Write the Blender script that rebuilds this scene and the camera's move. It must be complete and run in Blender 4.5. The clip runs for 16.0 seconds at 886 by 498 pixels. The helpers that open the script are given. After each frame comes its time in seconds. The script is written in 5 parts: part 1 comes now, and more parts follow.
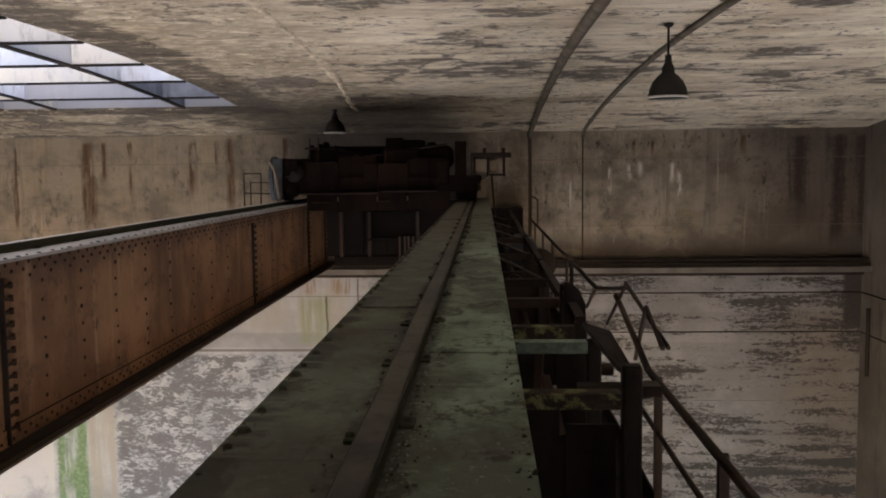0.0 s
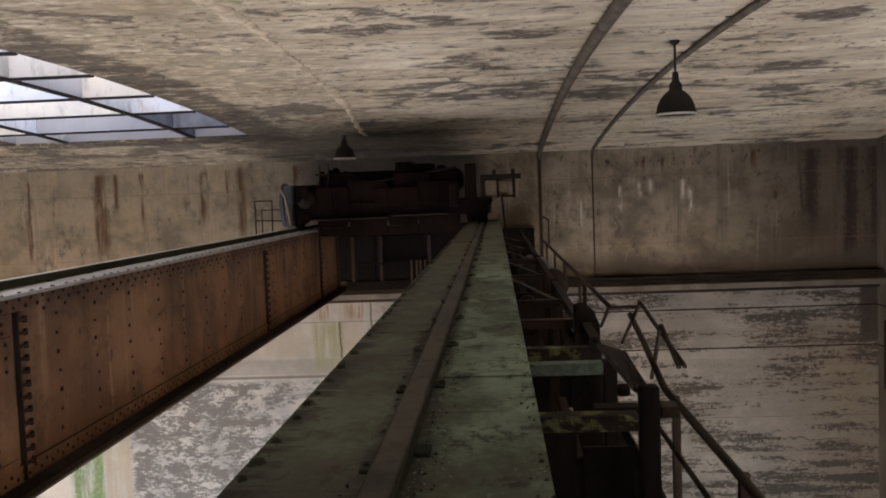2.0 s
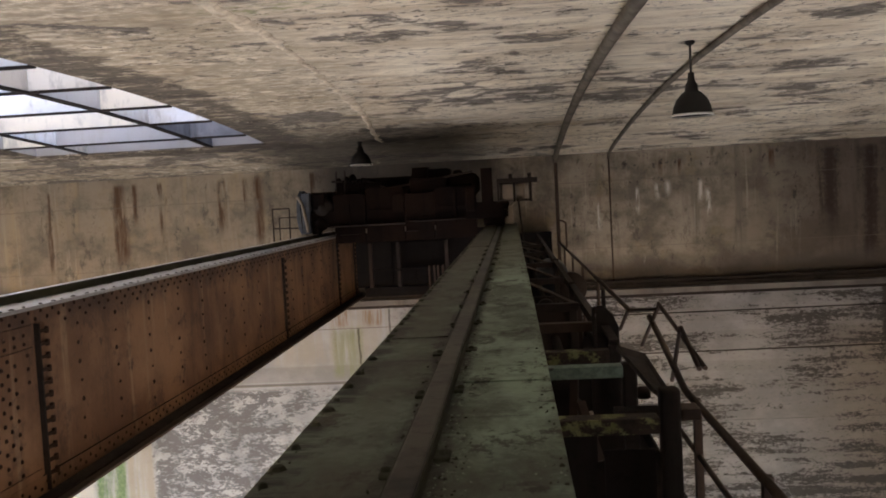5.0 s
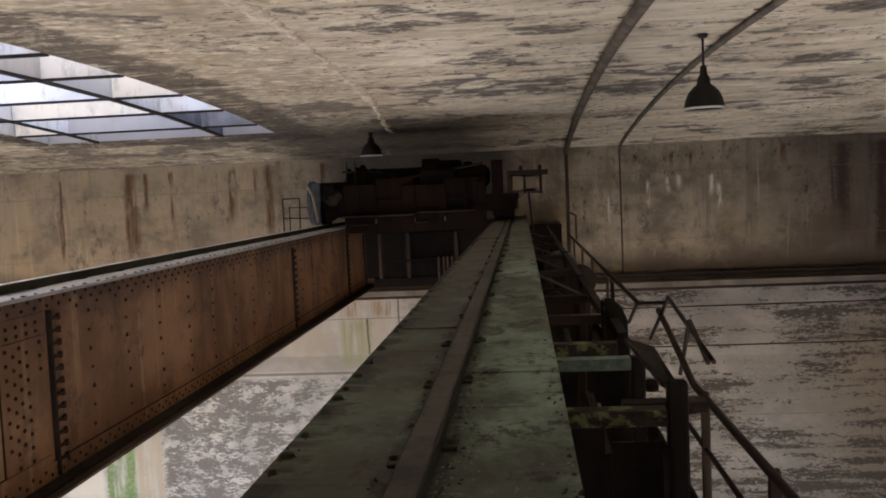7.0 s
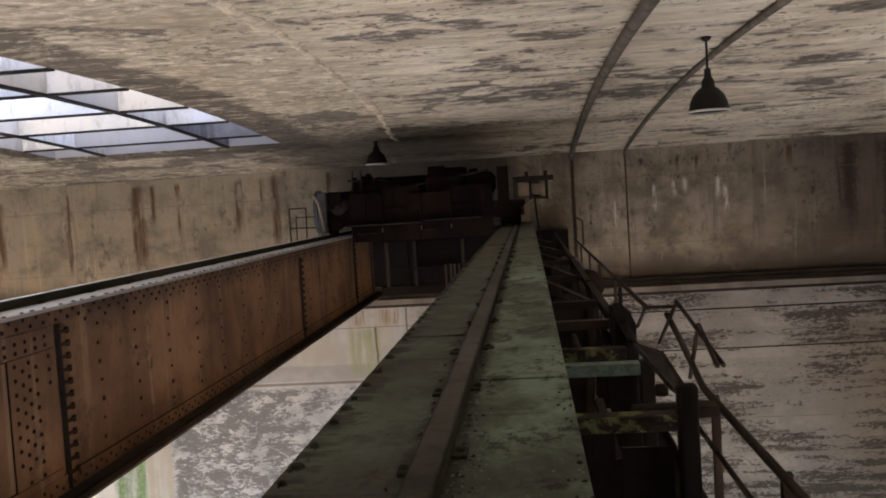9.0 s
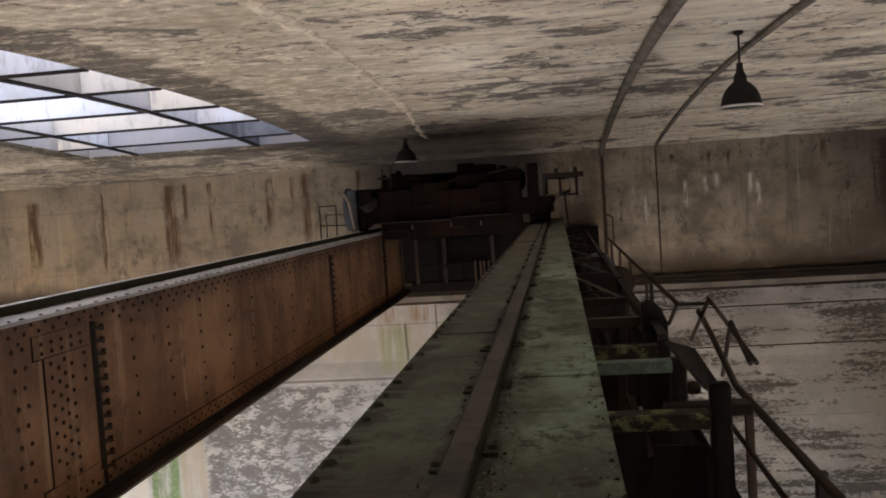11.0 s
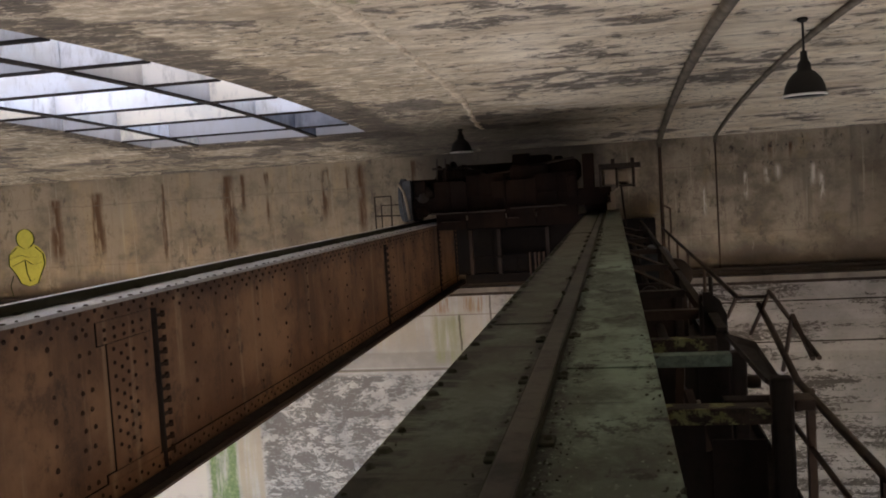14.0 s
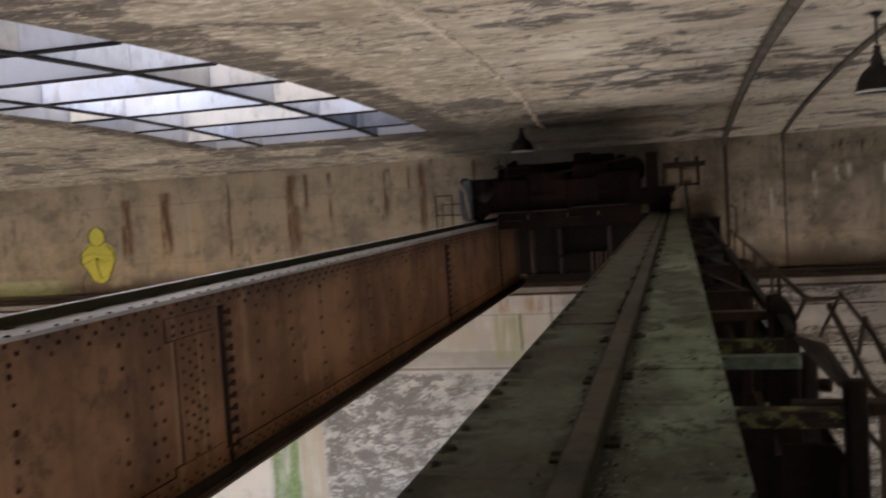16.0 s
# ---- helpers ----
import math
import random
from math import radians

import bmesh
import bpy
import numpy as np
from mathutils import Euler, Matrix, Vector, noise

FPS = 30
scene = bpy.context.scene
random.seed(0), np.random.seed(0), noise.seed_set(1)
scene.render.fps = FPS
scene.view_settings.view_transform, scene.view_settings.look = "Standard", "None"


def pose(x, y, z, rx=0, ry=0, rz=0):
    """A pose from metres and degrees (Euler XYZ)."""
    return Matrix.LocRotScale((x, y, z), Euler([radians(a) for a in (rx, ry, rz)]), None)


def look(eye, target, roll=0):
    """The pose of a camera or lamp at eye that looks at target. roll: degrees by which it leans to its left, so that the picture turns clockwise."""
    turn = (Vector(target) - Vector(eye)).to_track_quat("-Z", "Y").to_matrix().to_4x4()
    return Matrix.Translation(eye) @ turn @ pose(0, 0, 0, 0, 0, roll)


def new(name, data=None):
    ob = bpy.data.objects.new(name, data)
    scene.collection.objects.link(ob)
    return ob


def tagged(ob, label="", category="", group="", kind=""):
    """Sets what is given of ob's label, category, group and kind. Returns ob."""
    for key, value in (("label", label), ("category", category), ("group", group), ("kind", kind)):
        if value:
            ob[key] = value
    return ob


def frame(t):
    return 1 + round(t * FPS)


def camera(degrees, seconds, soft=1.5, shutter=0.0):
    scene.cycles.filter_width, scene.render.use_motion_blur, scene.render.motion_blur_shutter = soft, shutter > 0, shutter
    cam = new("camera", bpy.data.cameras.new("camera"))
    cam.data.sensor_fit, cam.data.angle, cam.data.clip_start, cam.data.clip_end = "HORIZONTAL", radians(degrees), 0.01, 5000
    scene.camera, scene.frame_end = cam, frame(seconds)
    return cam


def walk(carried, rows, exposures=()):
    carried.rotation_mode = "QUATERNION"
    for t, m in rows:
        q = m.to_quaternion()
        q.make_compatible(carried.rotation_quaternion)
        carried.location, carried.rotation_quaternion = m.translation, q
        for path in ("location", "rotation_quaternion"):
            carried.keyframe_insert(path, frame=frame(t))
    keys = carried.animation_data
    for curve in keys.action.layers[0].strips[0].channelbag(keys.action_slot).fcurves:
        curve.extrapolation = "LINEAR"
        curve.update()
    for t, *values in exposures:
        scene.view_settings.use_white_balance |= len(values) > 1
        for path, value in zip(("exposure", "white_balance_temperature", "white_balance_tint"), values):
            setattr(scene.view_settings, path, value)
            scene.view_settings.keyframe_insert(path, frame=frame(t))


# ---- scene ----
cam = camera(52.21, 16.0, soft=1.8, shutter=0.5)
# seconds, x, y, z of the eye, yaw to the left of +y, pitch up, roll
ROWS = [
    (0.0, 0.000, 0.000, 9.500, 2.677, -4.895, -0.636),
    (0.5, 0.001, 0.005, 9.503, 3.106, -4.146, -1.478),
    (1.0, 0.003, 0.007, 9.504, 3.321, -3.576, -2.097),
    (1.5, 0.004, 0.007, 9.504, 3.325, -3.425, -1.996),
    (2.0, 0.001, 0.010, 9.504, 3.398, -3.460, -2.148),
    (2.5, 0.004, 0.007, 9.504, 3.542, -3.639, -2.336),
    (3.0, 0.002, 0.008, 9.502, 3.209, -3.872, -1.571),
    (3.5, 0.003, 0.008, 9.503, 3.335, -3.384, -1.783),
    (4.0, 0.002, 0.010, 9.504, 3.911, -2.992, -2.668),
    (6.5, 0.003, 0.012, 9.502, 5.084, -3.475, -2.784),
    (7.0, 0.002, 0.004, 9.502, 5.119, -3.602, -2.533),
    (7.5, 0.002, 0.012, 9.500, 5.101, -3.709, -2.599),
    (8.0, -0.000, 0.004, 9.503, 5.180, -3.702, -2.632),
    (8.5, 0.003, 0.004, 9.503, 5.371, -3.436, -3.059),
    (9.0, 0.003, 0.006, 9.503, 5.536, -3.120, -3.516),
    (11.5, -0.001, 0.002, 9.505, 7.771, -3.212, -3.705),
    (12.0, -0.002, 0.004, 9.503, 8.282, -3.246, -3.891),
    (12.5, -0.002, -0.001, 9.505, 9.516, -3.610, -4.354),
    (13.0, -0.005, 0.007, 9.501, 10.212, -4.232, -3.707),
    (13.5, -0.006, 0.007, 9.501, 10.435, -4.188, -3.296),
    (14.0, -0.005, 0.009, 9.500, 10.883, -3.540, -3.588),
    (14.5, -0.004, 0.007, 9.503, 10.883, -3.289, -3.368),
    (15.0, -0.008, 0.002, 9.501, 11.213, -3.186, -3.059),
    (15.5, -0.006, 0.001, 9.501, 12.210, -2.929, -3.225),
    (15.9, -0.010, 0.002, 9.500, 13.630, -3.010, -3.330),
    (16.0, -0.014, 0.002, 9.500, 14.697, -3.344, -3.644),
]


def aim(x, y, z, yaw, pitch, roll):
    a, p = radians(yaw), radians(pitch)
    ahead = Vector((-math.sin(a) * math.cos(p), math.cos(a) * math.cos(p), math.sin(p)))
    return look((x, y, z), Vector((x, y, z)) + ahead, roll)


walk(cam, [(t, aim(*r)) for t, *r in ROWS], [(0.0, 2.22, 6750, 18), (4.0, 2.32, 6750, 18), (9.0, 2.3, 6750, 18), (12.5, 2.13, 6750, 18), (16.0, 2.06, 6750, 18)])

# ---- daylight ----
SKY_STRENGTH, SUN_POWER, WINDOW_POWER = 0.22, 5.0, 27.0
SUN_UP, SUN_TURN = 27.0, 158.0
world = bpy.data.worlds.new("sky")
scene.world = world
world.use_nodes = True
sky = world.node_tree.nodes.new("ShaderNodeTexSky")
sky.sky_type, sky.sun_disc = "NISHITA", False
sky.sun_elevation, sky.sun_rotation = radians(SUN_UP), radians(SUN_TURN)
back = world.node_tree.nodes["Background"]
back.inputs["Strength"].default_value = SKY_STRENGTH
world.node_tree.links.new(sky.outputs[0], back.inputs["Color"])
sun_data = bpy.data.lights.new("sun", "SUN")
sun_data.energy, sun_data.angle, sun_data.color = SUN_POWER, radians(5.0), (1.0, 0.98, 0.95)
sun = new("sun", sun_data)
sun_way = Vector((math.sin(radians(SUN_TURN)) * math.cos(radians(SUN_UP)), math.cos(radians(SUN_TURN)) * math.cos(radians(SUN_UP)), math.sin(radians(SUN_UP))))
sun.matrix_world = look(sun_way * 60, (0, 0, 0))

# openings assumed in the south wall, unseen behind the camera: x from, x to, z from, z to
WINDOWS = [(-31.0, -25.0, 0.8, 7.2), (-23.0, -17.0, 0.8, 7.2), (-15.0, -9.0, 0.8, 7.2), (-7.0, -1.0, 0.8, 7.2), (0.8, 6.8, 0.8, 7.2)]
# area lamp added in each assumed opening to light the hall
for x0, x1, z0, z1 in WINDOWS:
    data = bpy.data.lights.new("assumed_window_light", "AREA")
    data.shape, data.size, data.size_y, data.energy, data.color = "RECTANGLE", x1 - x0 - 0.2, z1 - z0 - 0.2, WINDOW_POWER * (x1 - x0) / 6.0, (0.97, 0.97, 1.0)
    lamp = new("assumed_window_light", data)
    lamp.matrix_world = look(((x0 + x1) / 2, -1.75, (z0 + z1) / 2), ((x0 + x1) / 2, 5, (z0 + z1) / 2))

# ---- materials ----
Z0 = 9.0  # height of the girders' top plates over the floor


class Nodes:
    """A node material: short calls that make a node and return its output."""

    def __init__(self, name):
        self.m = bpy.data.materials.new(name)
        self.m.use_nodes = True
        self.t = self.m.node_tree
        self.bsdf = self.t.nodes["Principled BSDF"]
        self.pos = self.t.nodes.new("ShaderNodeNewGeometry").outputs["Position"]
        self.xyz = self.t.nodes.new("ShaderNodeSeparateXYZ")
        self.t.links.new(self.pos, self.xyz.inputs[0])
        self.x, self.y, self.z = self.xyz.outputs

    def put(self, socket, v):
        if isinstance(v, bpy.types.NodeSocket):
            self.t.links.new(v, socket)
        else:
            socket.default_value = v

    def math(self, op, a, b=0.0, c=None):
        n = self.t.nodes.new("ShaderNodeMath")
        n.operation = op
        self.put(n.inputs[0], a)
        self.put(n.inputs[1], b)
        if c is not None:
            self.put(n.inputs[2], c)
        return n.outputs[0]

    def noise(self, scale, stretch=(1, 1, 1), detail=5.0, rough=0.6, shift=0.0, warp=0.0):
        mp = self.t.nodes.new("ShaderNodeMapping")
        self.put(mp.inputs["Vector"], self.pos)
        mp.inputs["Scale"].default_value = stretch
        mp.inputs["Location"].default_value = (shift, shift * 0.7, shift * 1.3)
        n = self.t.nodes.new("ShaderNodeTexNoise")
        self.put(n.inputs["Vector"], mp.outputs[0])
        n.inputs["Scale"].default_value = scale
        n.inputs["Detail"].default_value = detail
        n.inputs["Roughness"].default_value = rough
        n.inputs["Distortion"].default_value = warp
        return n.outputs[0]

    def step(self, v, lo, hi):
        """0 below lo, 1 above hi (or the other way round if lo > hi), smooth between."""
        n = self.t.nodes.new("ShaderNodeMapRange")
        n.interpolation_type = "SMOOTHSTEP"
        self.put(n.inputs["Value"], v)
        a, b, flip = (lo, hi, False) if lo < hi else (hi, lo, True)
        n.inputs["From Min"].default_value, n.inputs["From Max"].default_value = a, b
        n.inputs["To Min"].default_value, n.inputs["To Max"].default_value = (1.0, 0.0) if flip else (0.0, 1.0)
        return n.outputs[0]

    def mul(self, *vs):
        out = vs[0]
        for v in vs[1:]:
            out = self.math("MULTIPLY", out, v)
        return out

    def most(self, *vs):
        out = vs[0]
        for v in vs[1:]:
            out = self.math("MAXIMUM", out, v)
        return out

    def mix(self, f, a, b):
        n = self.t.nodes.new("ShaderNodeMix")
        n.data_type = "RGBA"
        self.put(n.inputs[0], f)
        for s, v in ((n.inputs[6], a), (n.inputs[7], b)):
            self.put(s, (*v, 1.0) if isinstance(v, tuple) and len(v) == 3 else v)
        return n.outputs[2]

    def box(self, v, lo, hi, soft):
        """1 between lo and hi along the value v, with soft edges."""
        return self.mul(self.step(v, lo - soft, lo + soft), self.step(v, hi + soft, hi - soft))

    def done(self, colour, rough=0.85, bump=None, strength=0.3, depth=0.01, metal=0.0, gloss=0.3):
        self.put(self.bsdf.inputs["Specular IOR Level"], gloss)
        self.put(self.bsdf.inputs["Base Color"], (*colour, 1.0) if isinstance(colour, tuple) and len(colour) == 3 else colour)
        self.put(self.bsdf.inputs["Roughness"], rough)
        self.put(self.bsdf.inputs["Metallic"], metal)
        if bump is not None:
            b = self.t.nodes.new("ShaderNodeBump")
            b.inputs["Strength"].default_value, b.inputs["Distance"].default_value = strength, depth
            self.put(b.inputs["Height"], bump)
            self.put(self.bsdf.inputs["Normal"], b.outputs[0])
        return self.m


def ceiling_concrete():
    """Board-marked vault: pale flaking limewash over dark grey concrete, in patches and flecks."""
    n = Nodes("board_marked_ceiling")
    patch = n.noise(1.25, (1.0, 1.15, 1.0), 10.0, 0.66, 0.0, 0.5)
    fine = n.noise(5.5, (1.0, 1.25, 1.0), 9.0, 0.74, 3.1)
    dots = n.noise(17.0, (0.85, 1.2, 1.0), 6.0, 0.8, 13.0)
    blot = n.noise(0.42, (0.8, 1.1, 1.0), 4.0, 0.6, 7.7)
    # each board took the wash differently
    plank = n.t.nodes.new("ShaderNodeTexWhiteNoise")
    plank.noise_dimensions = "1D"
    n.put(plank.inputs["W"], n.math("FLOOR", n.math("DIVIDE", n.math("ADD", n.y, n.mul(n.math("FLOOR", n.math("DIVIDE", n.x, 2.7)), 0.37)), 0.17)))
    tone = plank.outputs["Value"]
    cover = n.math("ADD", n.math("ADD", n.mul(patch, 0.60), n.mul(fine, 0.26)), n.math("ADD", n.mul(dots, 0.14), n.mul(n.math("SUBTRACT", blot, 0.5), 0.40)))
    cover = n.math("ADD", cover, n.mul(n.math("SUBTRACT", tone, 0.5), 0.05))
    cover = n.math("ADD", cover, n.mul(n.step(n.y, 15.8, 17.2), n.step(n.x, -1.0, -3.0), 0.035))
    half = n.step(cover, 0.50, 0.56)
    dark = n.step(cover, 0.548, 0.562)
    specks = n.mul(n.step(n.noise(9.0, (1.0, 1.1, 1.0), 5.0, 0.72, 11.0), 0.575, 0.595), n.step(n.noise(0.9, (0.8, 1.4, 1), 4.0, 0.6, 5.0), 0.47, 0.56))
    # limewash: cream to ochre, thin grey where it wears through, brush ridges along the boards
    tint = n.mix(n.step(n.noise(0.8, (0.7, 1.4, 1), 8.0, 0.68, 2.2), 0.36, 0.62), (0.62, 0.53, 0.39), (0.90, 0.815, 0.65))
    tint = n.mix(n.mul(n.step(n.noise(1.3, (0.7, 1.4, 1), 7.0, 0.68, 9.0), 0.50, 0.66), 0.55), tint, (0.50, 0.37, 0.22))
    tint = n.mix(n.mul(n.step(tone, 0.55, 1.0), 0.25), tint, (0.44, 0.38, 0.30))
    tint = n.mix(n.mul(n.step(n.noise(4.0, (0.30, 2.8, 1), 8.0, 0.7, 19.0), 0.54, 0.68), 0.22), tint, (0.36, 0.30, 0.225))
    ridge = n.step(n.math("ABSOLUTE", n.math("SUBTRACT", n.noise(0.8, (0.22, 2.4, 1), 6.0, 0.6, 27.0), 0.5)), 0.012, 0.0)
    tint = n.mix(n.mul(ridge, 0.6), tint, (0.88, 0.81, 0.66))
    # browner and darker towards the west
    west_brown = n.mul(n.step(n.math("ADD", n.x, n.mul(n.math("SUBTRACT", patch, 0.5), 3.0)), -0.6, -3.0), n.step(fine, 0.30, 0.58))
    tint = n.mix(n.mul(west_brown, 0.82), tint, (0.29, 0.23, 0.148))
    dash = n.step(n.noise(3.2, (0.7, 2.2, 1.0), 8.0, 0.78, 47.0), 0.555, 0.585)
    tint = n.mix(n.mul(dash, 0.5), tint, (0.25, 0.20, 0.15))
    col = n.mix(n.mul(half, 0.45), tint, (0.33, 0.275, 0.21))
    col = n.mix(n.mul(dark, 0.92), col, n.mix(n.step(fine, 0.38, 0.62), (0.085, 0.072, 0.06), (0.23, 0.20, 0.165)))
    col = n.mix(n.mul(specks, 0.9), col, (0.07, 0.058, 0.048))
    # bare dark border round the skylight
    edge = n.noise(2.2, (0.8, 1.3, 1), 6.0, 0.7, 4.0)
    wx = n.math("ADD", n.x, n.mul(n.math("SUBTRACT", edge, 0.5), 1.0))
    wy = n.math("ADD", n.y, n.mul(n.math("SUBTRACT", edge, 0.5), 1.0))
    rim = n.mul(n.box(wx, -9.0, -3.62, 0.05), n.box(wy, 0.5, 16.7, 0.05))
    rim = n.mul(rim, n.step(n.math("ADD", n.mul(n.noise(3.0, (0.8, 1.4, 1), 8.0, 0.75, 14.0), 0.6), n.mul(dots, 0.4)), 0.445, 0.475))
    col = n.mix(n.mul(rim, 0.92), col, n.mix(n.step(fine, 0.36, 0.64), (0.055, 0.043, 0.033), (0.16, 0.13, 0.10)))
    # soot over the winch, with the trolley's shade painted in
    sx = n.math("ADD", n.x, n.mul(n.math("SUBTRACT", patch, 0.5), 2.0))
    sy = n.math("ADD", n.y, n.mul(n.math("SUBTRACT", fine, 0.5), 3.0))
    soot_and_shade = n.mul(n.box(sx, -4.9, -0.5, 0.7), n.step(sy, 13.0, 16.2))
    soot_and_shade = n.mul(soot_and_shade, n.step(n.math("ADD", n.mul(fine, 0.5), n.mul(patch, 0.5)), 0.30, 0.44))
    col = n.mix(n.mul(soot_and_shade, 0.8), col, (0.045, 0.039, 0.033))
    green = n.mul(n.box(n.x, -2.0, -1.2, 0.3), n.box(n.y, 6.1, 6.5, 0.15), n.step(fine, 0.5, 0.6))
    col = n.mix(n.mul(green, 0.7), col, (0.22, 0.28, 0.08))
    boards = n.step(n.math("PINGPONG", n.y, 0.085), 0.010, 0.0)
    col = n.mix(n.mul(boards, n.step(fine, 0.45, 0.6), 0.35), col, (0.20, 0.165, 0.125))
    height = n.math("SUBTRACT", n.math("SUBTRACT", n.math("ADD", n.mul(fine, 0.6), n.mul(tone, 0.15)), n.mul(dark, 0.7)), n.mul(boards, 0.35))
    return n.done(col, 0.9, height, 0.8, 0.03)


def wall_concrete():
    """Far long wall: stained grey concrete above the crane ledge, flaking whitewash on board marks below."""
    n = Nodes("stained_wall_concrete")
    z = n.math("SUBTRACT", n.z, Z0)
    cloud = n.noise(0.9, (1, 1, 1.2), 8.0, 0.68, 1.0)
    drip = n.noise(1.6, (2.6, 1, 0.22), 6.0, 0.6, 6.0)
    grit = n.noise(14.0, (1, 1, 1), 5.0, 0.7, 2.0)
    up = n.mix(n.step(cloud, 0.36, 0.62), (0.150, 0.128, 0.098), (0.33, 0.288, 0.225))
    up = n.mix(n.mul(n.step(n.noise(1.7, (1, 1, 0.8), 7.0, 0.7, 55.0), 0.54, 0.66), 0.35), up, (0.30, 0.235, 0.13))
    up = n.mix(n.mul(n.step(drip, 0.52, 0.70), n.step(cloud, 0.35, 0.6), 0.6), up, (0.10, 0.085, 0.07))
    up = n.mix(n.mul(n.step(n.noise(2.1, (3.5, 1, 0.18), 5.0, 0.6, 21.0), 0.58, 0.72), 0.45), up, (0.50, 0.46, 0.37))
    up = n.mix(n.mul(n.step(n.noise(3.4, (1, 1, 1.3), 8.0, 0.72, 61.0), 0.54, 0.66), 0.5), up, (0.10, 0.088, 0.072))
    # upper wall gets darker towards its east end
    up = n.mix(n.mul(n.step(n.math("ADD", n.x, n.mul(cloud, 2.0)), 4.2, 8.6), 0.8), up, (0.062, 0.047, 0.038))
    up = n.mix(n.mul(n.step(n.x, -2.0, -6.0), n.step(cloud, 0.3, 0.6), 0.45), up, (0.225, 0.178, 0.118))
    up = n.mix(n.mul(n.step(n.x, -3.0, -6.0), n.step(n.noise(1.1, (1.7, 1, 0.16), 6.0, 0.66, 77.0), 0.52, 0.70), n.step(cloud, 0.4, 0.6), 0.5), up, (0.38, 0.285, 0.16))
    comb = n.step(n.noise(2.2, (3.0, 1, 0.5), 3.0, 0.6, 71.0), 0.30, 0.55)
    rust = None
    # x, half width, top, bottom of the rust runs under the vault
    for x, w, top, low in [(-8.68, 0.15, 1.2, -0.75), (-8.32, 0.10, 1.2, 0.1), (-7.72, 0.05, 1.2, 0.55), (-7.70, 0.08, 0.75, -0.5), (-6.34, 0.09, 1.2, -0.15), (-5.53, 0.11, 1.25, -0.5), (-5.82, 0.06, 1.2, 0.2), (-4.3, 0.06, 1.25, 0.4), (-13.1, 0.16, 0.9, -0.8), (-12.0, 0.14, 1.0, -0.7), (-10.3, 0.06, 1.1, -0.9), (5.44, 0.05, 1.2, 0.7), (3.17, 0.10, 1.15, 0.65), (3.55, 0.05, 1.1, 0.65)]:
        wob = n.math("ADD", n.x, n.mul(n.math("SUBTRACT", drip, 0.5), 0.35))
        fade = n.mul(n.step(z, low, min(low + 0.55, top - 0.1)), n.step(z, top + 0.06, top - 0.06))
        one = n.mul(n.box(wob, x - w * 0.8, x + w * 0.8, w * 0.5), fade)
        rust = one if rust is None else n.most(rust, one)
    up = n.mix(n.mul(rust, comb, n.step(grit, 0.02, 0.38), 0.95), up, (0.082, 0.042, 0.02))
    scab = n.mul(n.step(n.noise(3.6, (1.5, 1, 0.75), 9.0, 0.78, 33.0), 0.545, 0.585), n.step(n.noise(0.8, (1.2, 1, 0.7), 4.0, 0.6, 36.0), 0.40, 0.58))
    up = n.mix(n.mul(scab, 0.55), up, (0.07, 0.058, 0.047))
    # sooty damp runs at the end of the wall, and crusts
    damp = None
    for x, w, low in [(6.66, 0.19, -0.9), (7.45, 0.17, -1.5), (7.9, 0.11, -1.5)]:
        one = n.mul(n.box(n.math("ADD", n.x, n.math("ADD", n.mul(n.math("SUBTRACT", drip, 0.5), 0.5), n.mul(n.math("SUBTRACT", grit, 0.5), 0.35))), x - w * 0.8, x + w * 0.8, 0.12), n.step(n.math("ADD", z, n.mul(drip, 0.8)), low + 0.3, low + 1.2), n.step(z, 1.24, 1.12))
        damp = one if damp is None else n.most(damp, one)
    up = n.mix(n.mul(damp, n.step(cloud, 0.25, 0.5), 0.85), up, (0.03, 0.016, 0.012))
    crust = n.step(n.noise(5.0, (1.6, 1, 0.8), 8.0, 0.78, 83.0), 0.56, 0.59)
    where = n.most(n.mul(n.box(n.x, 1.1, 1.5, 0.12), n.box(z, -0.5, 0.5, 0.2)), n.mul(n.box(n.x, 5.6, 6.5, 0.2), n.box(z, -0.6, 0.7, 0.2)), n.mul(n.step(n.x, 1.0, 2.0), n.box(z, 0.55, 0.75, 0.06)), n.mul(n.step(n.x, 1.0, 1.6), n.box(z, 0.95, 1.25, 0.1)))
    up = n.mix(n.mul(crust, where, 0.9), up, (0.05, 0.042, 0.036))
    pale = None
    for x, w, top, low in [(2.67, 0.055, 0.55, -0.1), (3.32, 0.10, 0.66, 0.25), (3.08, 0.07, 0.62, 0.2), (4.13, 0.08, 0.45, -0.2), (3.98, 0.05, 0.66, 0.1), (2.75, 0.03, -0.9, -1.15), (1.85, 0.05, 0.3, -0.4)]:
        wob = n.math("ADD", n.x, n.mul(n.math("SUBTRACT", drip, 0.5), 0.2))
        one = n.mul(n.box(wob, x - w * 0.5, x + w * 0.5, w * 0.6), n.step(z, low, low + 0.3), n.step(z, top + 0.05, top - 0.1), n.step(n.noise(6.0, (2.0, 1, 0.5), 5.0, 0.7, 91.0), 0.38, 0.52))
        pale = one if pale is None else n.most(pale, one)
    up = n.mix(n.mul(pale, 0.8), up, (0.66, 0.63, 0.56))
    up = n.mix(n.mul(n.box(n.math("ADD", z, n.mul(n.math("SUBTRACT", cloud, 0.5), 0.2)), 0.72, 0.735, 0.012), 0.6), up, (0.13, 0.11, 0.09))
